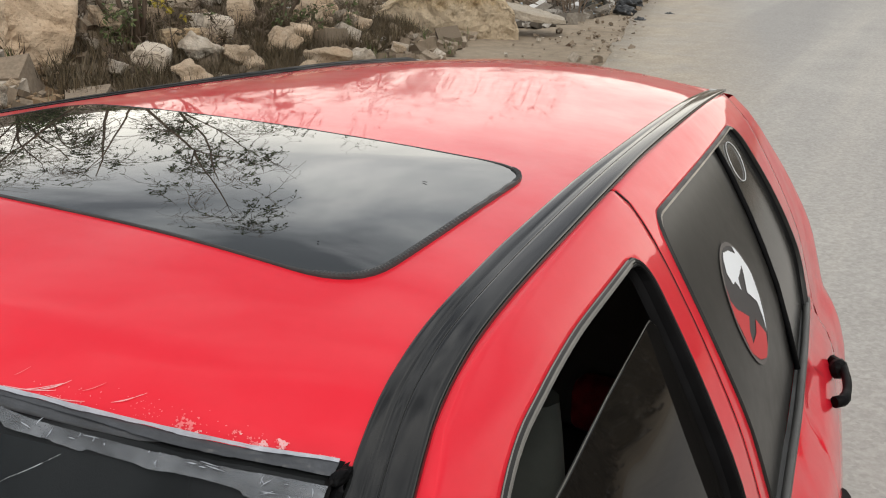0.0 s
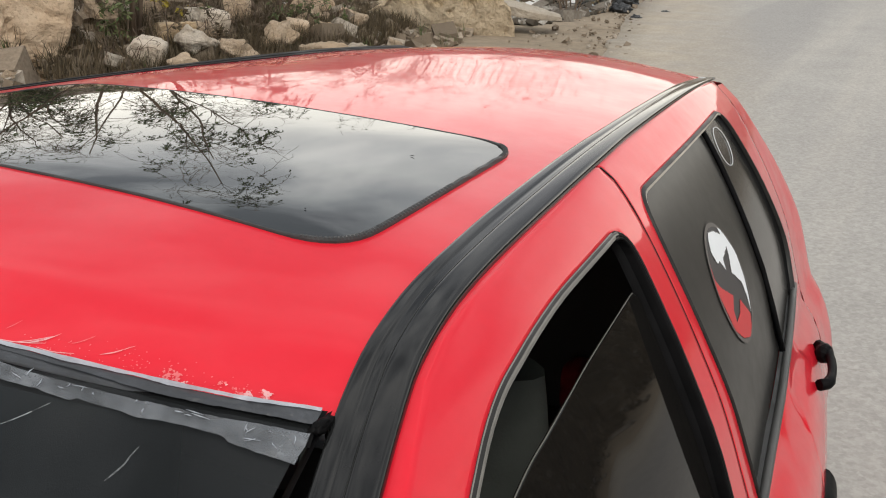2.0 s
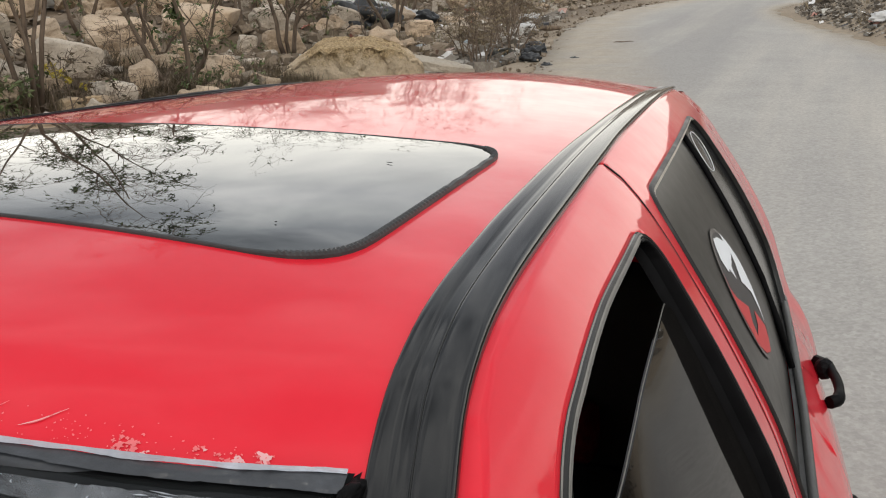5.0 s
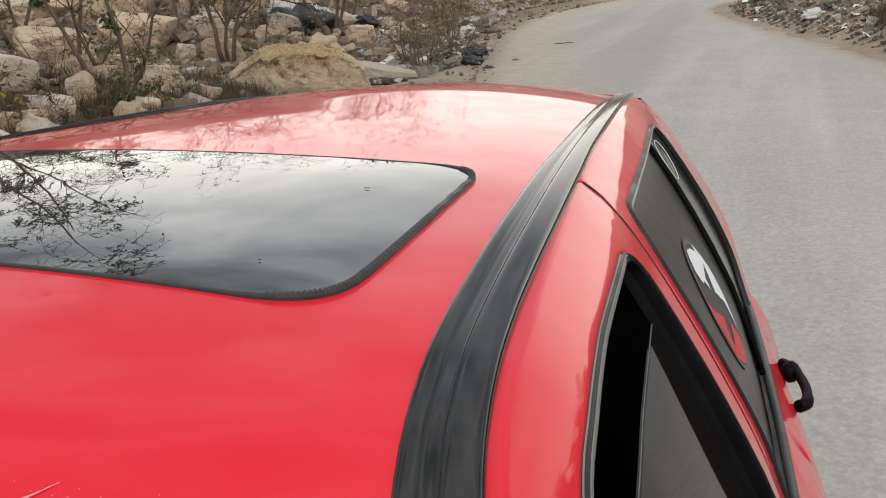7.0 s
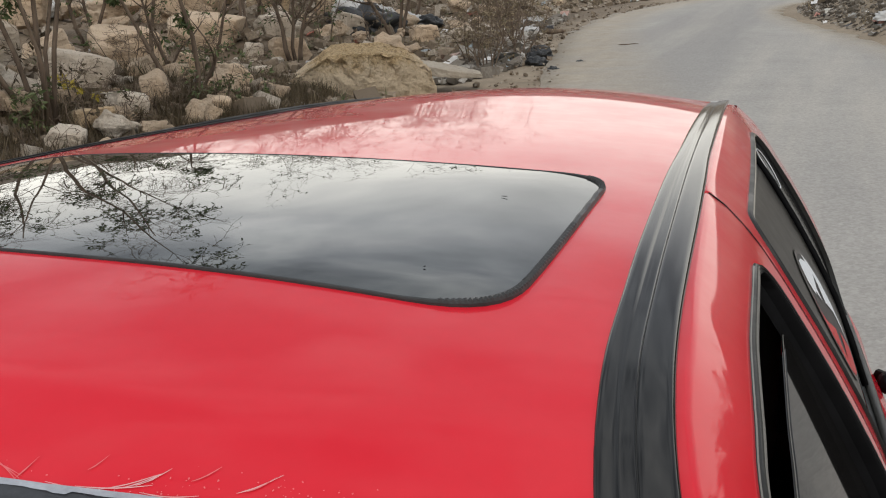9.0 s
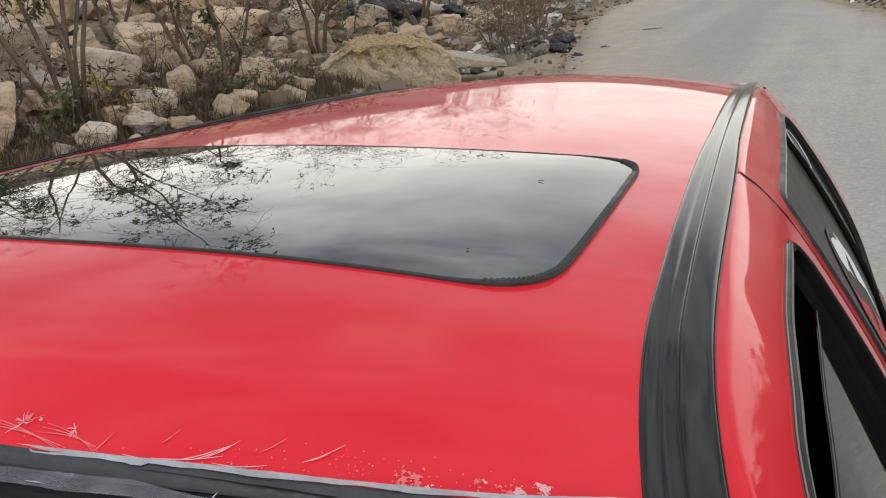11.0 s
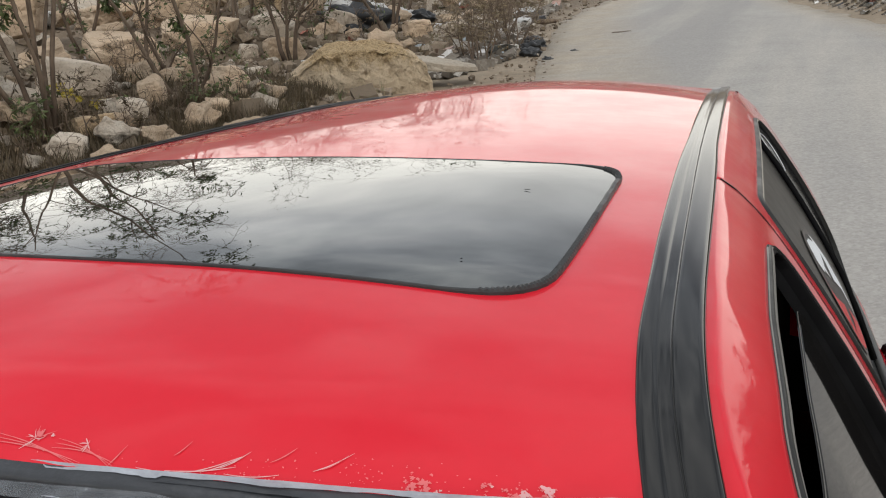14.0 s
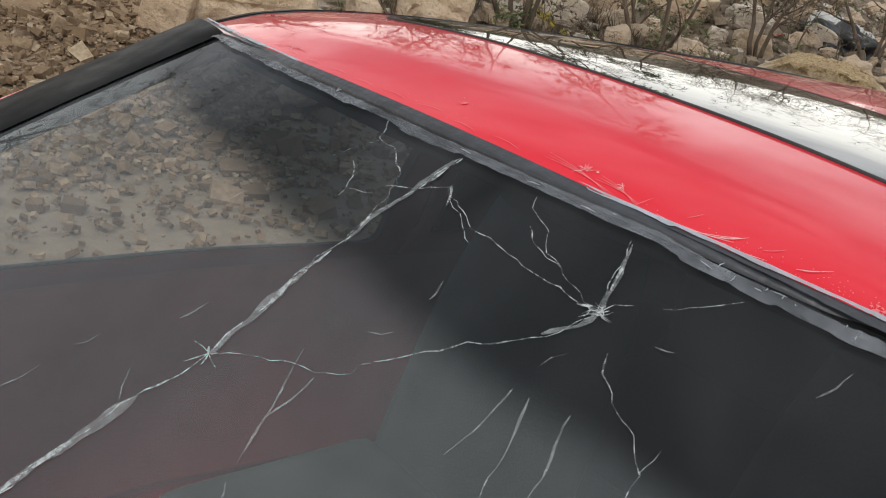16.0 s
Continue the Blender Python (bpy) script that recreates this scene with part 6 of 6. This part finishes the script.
scatter_mesh("stone_rubble", M["rubble"], "broken stone rubble strewn over the bank", "rubble", chip, 9000, 1, on_bank)
scatter_mesh("gravel", M["gravel"], "loose brown gravel on bare earth", "gravel", lambda r: ([tuple(0.32 * c for c in p) for p in chip(r)[0]], chip(r)[1]), 16000, 2, at_gravel)
scatter_mesh("tip_rubble", M["tip"], "heap of dark broken rubble across the road", "rubble", lambda r: ([tuple(0.38 * c for c in p) for p in chip(r)[0]], chip(r)[1]), 21000, 3, at_tip)
scatter_mesh("verge_stones", M["rubble"], "small stones along the road edge", "gravel", lambda r: ([tuple(0.4 * c for c in p) for p in chip(r)[0]], chip(r)[1]), 800, 4, on_verge)
def at_foot(rng):
    y = rng.uniform(12.0, 24.0)
    x = float(np.interp(y, [12, 14, 18, 24], [-4.35, -4.15, -5.2, -6.1])) - abs(rng.gauss(0, 0.45)) + 0.15
    return x, y, height(x, y) + 0.02


scatter_mesh("foot_rubble", M["tip"], "dark broken rubble at the foot of the bank", "rubble", lambda r: ([tuple(0.8 * c for c in p) for p in chip(r)[0]], chip(r)[1]), 1800, 14, at_foot)
scatter_mesh("foot_litter", M["scraps"], "torn rubbish at the foot of the bank", "litter", scrap, 110, 15, at_foot)
scatter_mesh("litter", M["scraps"], "scattered rubbish and torn plastic on the bank", "litter", scrap, 380, 5, far_bank)
scatter_mesh("tip_litter", M["scraps"], "rubbish heaped on the far tip", "litter", scrap, 420, 6, at_tip)


# ---- trees and brush ----
def tree(name, base, tall, seed, label, spread=0.5, leaves=1500, lean=(0, 0), stems=1, droop=0.25, leaf_len=0.06, leaf_mat="leaf", thick=0.045, bare=0.0, reach=1.0, fan=0.28, twigs=1.0, dense=0):
    rng = random.Random(seed)
    thing = new(name)
    thing.location = (*base, height(*base) - 0.05)
    wood, tips = bmesh.new(), []

    def grow(p, d, length, r, level):
        n = 6 if level < 2 else 4
        pts, rad = [p], [r]
        for k in range(n):
            d = (d + Vector((rng.gauss(0, 1), rng.gauss(0, 1), rng.gauss(0, 0.7))) * (0.13 + 0.05 * level) + Vector((0, 0, -droop * 0.22 * (level >= 2)))).normalized()
            p = p + d * length / n
            pts.append(p)
            rad.append(max(0.0022, r * (1 - 0.72 * (k + 1) / n)))
        tube(pts, rad, 7 if level == 0 else 5 if level == 1 else 3, wood)
        if level >= 2:
            tips.extend((a, b) for a, b in zip(pts, pts[1:]))
        if level < 4:
            for _ in range(max(1, round((5, 5, 4, 3)[level] * twigs))):
                k = rng.randint(2 if level == 0 else 1, n)
                out_d = Vector((rng.gauss(0, 1), rng.gauss(0, 1), rng.gauss(0.25 if level < 2 else -0.1, 0.5))).normalized()
                grow(pts[k], (d * (1 - spread) + out_d * (0.35 + spread)).normalized(), length * rng.uniform(0.42, 0.66) * (reach if level == 0 else 1.0), rad[k] * 0.62, level + 1)
    for s in range(stems):
        a = 2 * math.pi * s / stems + rng.uniform(-0.4, 0.4)
        d = Vector((lean[0] + (fan * math.cos(a) if stems > 1 else 0), lean[1] + (fan * math.sin(a) if stems > 1 else 0), 1)).normalized()
        grow(Vector((0.08 * math.cos(a) * (stems > 1), 0.08 * math.sin(a) * (stems > 1), 0)), d, tall * rng.uniform(0.55, 0.72), thick * rng.uniform(0.8, 1.1), 0)
    for a, b in rng.sample(tips, min(dense, len(tips))):
        out_d = Vector((rng.gauss(0, 1), rng.gauss(0, 1), rng.gauss(-0.1, 0.6)))
        grow(a, ((b - a).normalized() + out_d.normalized()).normalized(), rng.uniform(0.25, 0.6), 0.006, 3)
    part("trunk", wood, M["bark"], thing, "thin grey-brown stems and branches")
    verts, faces = [], []
    for _ in range(int(leaves)):
        a, b = rng.choice(tips)
        if noise.noise(a * 1.1 + Vector((seed, 0, 0))) < bare:
            continue
        p = a.lerp(b, rng.random())
        d = ((b - a).normalized() + Vector((rng.gauss(0, 0.7), rng.gauss(0, 0.7), rng.gauss(-0.2, 0.5)))).normalized()
        side = d.cross(Vector((rng.gauss(0, 1), rng.gauss(0, 1), rng.gauss(0, 1)))).normalized()
        l = leaf_len * rng.uniform(0.6, 1.25)
        w = l * 0.2
        n = len(verts)
        up = d.cross(side) * l * 0.06
        verts += [p, p + d * l * 0.45 + side * w + up, p + d * l, p + d * l * 0.45 - side * w + up]
        faces += [(n, n + 1, n + 2), (n, n + 2, n + 3)]
    if faces:
        me = bpy.data.meshes.new("foliage")
        me.from_pydata([tuple(v) for v in verts], [], faces)
        me.materials.append(M[leaf_mat])
        crown = new("foliage", me)
        crown.parent = thing
        crown["label"] = "sparse narrow green leaves"
    return tagged(thing, label, "tree" if tall > 2.4 else "shrub", "roadside trees" if tall > 2.4 else "roadside shrubs")


tree("tree", (-5.72, 6.1), 5.9, 1, "slender many-stemmed tree with sparse narrow leaves on the rubble bank", 0.3, 12500, (-0.10, -0.17), 6, 0.6, 0.062, thick=0.024, reach=0.32, fan=0.17, dense=240)
tree("tree", (-5.66, 8.07), 2.9, 2, "thin forked tree with sparse leaves among rocks", 0.3, 1800, (-0.20, -0.10), 2, 0.5, 0.07, thick=0.038, reach=0.18, fan=0.10)
tree("tree", (-7.3, 6.1), 4.4, 31, "slender leafy tree on the rubble bank", 0.3, 10500, (0.0, 0.0), 6, 0.6, 0.062, thick=0.023, reach=0.34, fan=0.12, dense=240)
tree("tree", (-7.76, 10.2), 3.2, 13, "straight thin sapling with few leaves among rocks", 0.3, 500, (0.0, 0.0), 1, 0.3, thick=0.034, reach=0.5)
tree("tree", (-6.6, 9.4), 2.6, 12, "thin leaning sapling with few leaves among rocks", 0.4, 700, (0.1, 0.0), 2, 0.3, thick=0.03)
tree("tree", (-6.0, -0.4), 4.7, 3, "slender tree overhanging the roadside with sparse leaves", 0.5, 5200, (0.15, 0.25), 2, 0.45, reach=0.8)
tree("tree", (-9.2, 15.5), 2.6, 4, "half-bare small tree rising from the bank", 0.5, 500, (0, 0), 2, 0.3, bare=0.1, thick=0.05)
tree("tree", (-8.9, 5.0), 4.4, 5, "slender leafy tree standing above the rocks", 0.35, 4000, (0.02, 0.0), 4, 0.5, 0.065, reach=0.5)
for k in range(20):
    tree("shrub", (10.5 + 1.2 * math.sin(k * 2.3), 0.5 + 1.35 * k), 1.5 + 0.3 * math.sin(k * 1.7), 60 + k, "dense leafy shrub on the slope beyond the rubble tip", 0.6, 1500, (0, 0), 4, 0.2, 0.13, thick=0.025)
for k in range(9):
    tree("shrub", (7.1 + 0.5 * math.sin(k * 2.9) - 0.30 * k, 8.4 + 1.1 * k), 0.9 + 0.25 * math.sin(k * 1.3), 160 + k, "straggling dusty shrub on the rubble across the road", 0.6, 700, (0, 0), 4, 0.2, 0.10, "weed", thick=0.016, twigs=0.6)
for k, (x, y, h) in enumerate(((-8.6, 13.8, 3.9), (-7.0, 16.2, 3.6), (-7.8, 18.5, 4.0), (-7.2, 22.5, 4.0), (-10.2, 20.0, 4.4), (-9.4, 11.0, 3.2), (-9.5, 25.0, 5.2), (-6.8, 12.2, 2.6))):
    tree("tree", (x, y), h, 80 + k, "half-bare twiggy small tree on the bank", 0.45, 1300, (0, 0), 3, 0.1, 0.07, "leaf", 0.036, bare=-0.1)
for k, (x, y, h) in enumerate(((-4.25, 13.2, 1.1), (-4.5, 13.9, 1.3), (-4.3, 14.5, 1.3), (-4.4, 15.2, 1.5), (-4.9, 16.3, 1.7), (-5.3, 17.6, 1.6), (-5.0, 14.6, 1.2), (-6.0, 18.9, 1.8), (-6.4, 21.0, 1.7), (-7.2, 23.5, 2.0))):
    tree("shrub", (x, y), h, 20 + k, "bare twiggy grey-brown shrub beside the road", 0.5, 900, (0.05, 0), 5, 0.1, 0.04, "dry", 0.014, twigs=0.6)
for k, (x, y, h) in enumerate(((-5.55, 6.3, 0.6), (-6.1, 6.75, 0.7), (-5.25, 6.75, 0.5), (-5.75, 7.05, 0.6), (-5.35, 5.6, 0.45), (-6.4, 6.2, 0.7), (-7.6, 14.6, 1.4), (-8.8, 16.6, 1.8), (-6.8, 14.8, 1.2))):
    tree("shrub", (x, y), h, 120 + k, "tangled dead brown brush between the rocks", 0.6, 130, (0, 0), 4, 0.3, 0.06, "brush", 0.010, twigs=0.5)
for k, (x, y, h) in enumerate(((-5.5, 7.5, 0.6), (-5.45, 6.95, 0.5), (-6.2, 7.3, 0.6), (-5.3, 8.9, 0.6), (-6.3, 9.5, 0.9), (-5.35, 8.15, 0.8), (-6.9, 8.6, 1.0), (-5.7, 5.95, 0.45), (-6.9, 10.6, 0.8))):
    tree("shrub", (x, y), h, 40 + k, "small sparse leafy green shrub between the rocks", 0.5, 300, (0, 0), 3, 0.1, 0.06, "weed", 0.009, twigs=0.6)


def weeds(name, material, label, count, seed, where, tall):
    def tuft(rng):
        v, f = [], []
        for _ in range(9):
            a, l = rng.uniform(0, 6.3), tall * rng.uniform(0.5, 1.2)
            b = Vector((math.cos(a), math.sin(a), 0)) * rng.uniform(0.01, 0.05)
            t = b + Vector((math.cos(a), math.sin(a), 0)) * l * rng.uniform(0.1, 0.7) + Vector((0, 0, l))
            w = Vector((-math.sin(a), math.cos(a), 0)) * 0.006
            n = len(v)
            v += [b + w, b - w, t]
            f.append((n, n + 1, n + 2))
        return v, f
    return scatter_mesh(name, material, label, "weeds", tuft, count, seed, where)


weeds("green_weeds", M["weed"], "sparse green weeds between stones", 420, 7, on_bank, 0.12)
weeds("dry_grass", M["dry"], "dry straw grass tufts on the bank", 500, 8, on_bank, 0.16)
def on_near_tip(rng):
    y = rng.uniform(3.5, 17.0)
    x = float(np.interp(y, [2.0, 7.8, 14.0, 19.0], [4.9, 3.85, 2.6, 1.3])) + abs(rng.gauss(0, 1.3))
    return x, y, height(x, y) + 0.01


def on_near_bank(rng):
    y = rng.uniform(4.8, 10.6)
    x = float(np.interp(y, [4.0, 6.0, 9.5, 12.0], [-4.5, -4.45, -4.9, -5.7])) - abs(rng.gauss(0, 0.9))
    return x, y, height(x, y) + 0.005


weeds("bank_brush", M["brush"], "dark dead brush and leaf litter between the rocks", 2300, 23, on_near_bank, 0.19)
weeds("tip_brush", M["brush"], "dark tangled dead brush on the rubble tip", 2600, 19, on_near_tip, 0.30)
weeds("tip_weeds", M["dry"], "dry grass on the rubble tip", 300, 9, at_tip, 0.18)


# ---- rubbish ----
def bag(x, y, size, seed, material, label):
    bm = bmesh.new()
    bmesh.ops.create_icosphere(bm, subdivisions=4, radius=1)
    for v in bm.verts:
        d = 1 + 0.45 * noise.fractal(v.co * 2.1 + Vector((seed, 0, 0)), 1.0, 2.0, 4)
        v.co = Vector((v.co.x * size * d, v.co.y * size * 0.8 * d, max(-0.15, v.co.z * 0.55 * d) * size))
    ob = part("plastic_bag", bm, M[material], None, "", True)
    ob.location = (x, y, height(x, y) + 0.10 * size)
    return tagged(ob, label, "plastic bag", "rubbish on the roadside")


# the pale bag farthest left stands in for a white board
for k, (x, y, s, m) in enumerate(((-5.0, 17.2, 0.09, "bag"), (-4.6, 15.8, 0.14, "bag_dark"), (-4.3, 14.3, 0.13, "bag_dark"), (-5.6, 19.6, 0.22, "bag"), (-8.1, 16.9, 0.75, "bag_dark"), (-8.6, 17.6, 0.5, "bag"), (-7.4, 18.4, 0.35, "bag_dark"), (-5.2, 9.0, 0.10, "teal"), (-4.4, 12.6, 0.11, "bag"), (-6.2, 22.0, 0.25, "bag"), (1.15, 18.8, 0.22, "bag"), (2.6, 20.0, 0.22, "bag_dark"), (-12.3, 13.1, 0.5, "bag"))):
    bag(x, y, s, k * 3.7, m, {"bag": "crumpled pale plastic bag among rubble", "bag_dark": "torn black plastic bag among rubble", "teal": "crushed teal plastic container among stones"}[m])


def stick(x, y, length, turn, r, label):
    pts = [Vector((length * (k / 6 - 0.5), 0.03 * math.sin(k * 1.7), 0.0)) for k in range(7)]
    ob = part("stick", tube(pts, [r * 0.6, r, r * 1.1, r, r * 0.9, r * 0.8, r * 0.4], 6), M["bark"])
    ob.matrix_world = pose(x, y, height(x, y) + 0.05 + r * 0.8, 0, 0, turn)
    return tagged(ob, label, "stick")


stick(-2.88, 16.5, 0.34, 30, 0.009, "thin dry broken stick lying on the road")
stick(-4.85, 18.9, 0.42, 10, 0.055, "short rusty brown log at the road edge")
for k, (x, y, s) in enumerate(((-4.24, 15.9, 0.17), (-4.0, 15.0, 0.2), (-3.8, 14.2, 0.16), (-3.14, 14.3, 0.07), (-3.3, 13.4, 0.09))):
    bag(x, y, s, 60 + k * 2.3, "bag_dark", "dark crumpled rag lying on the verge")
for k, (x, y, s) in enumerate(((-8.1, 17.4, 0.5), (-7.7, 18.3, 0.38), (-5.05, 9.2, 0.12))):
    bag(x, y, s, 80 + k * 2.3, "bag", "torn pale plastic sheet among rubble")


tree("shrub", (-6.1, 6.95), 0.55, 77, "small yellowing shrub between the rocks", 0.5, 160, (0, 0), 3, 0.1, 0.06, "yellow", 0.008, twigs=0.5)
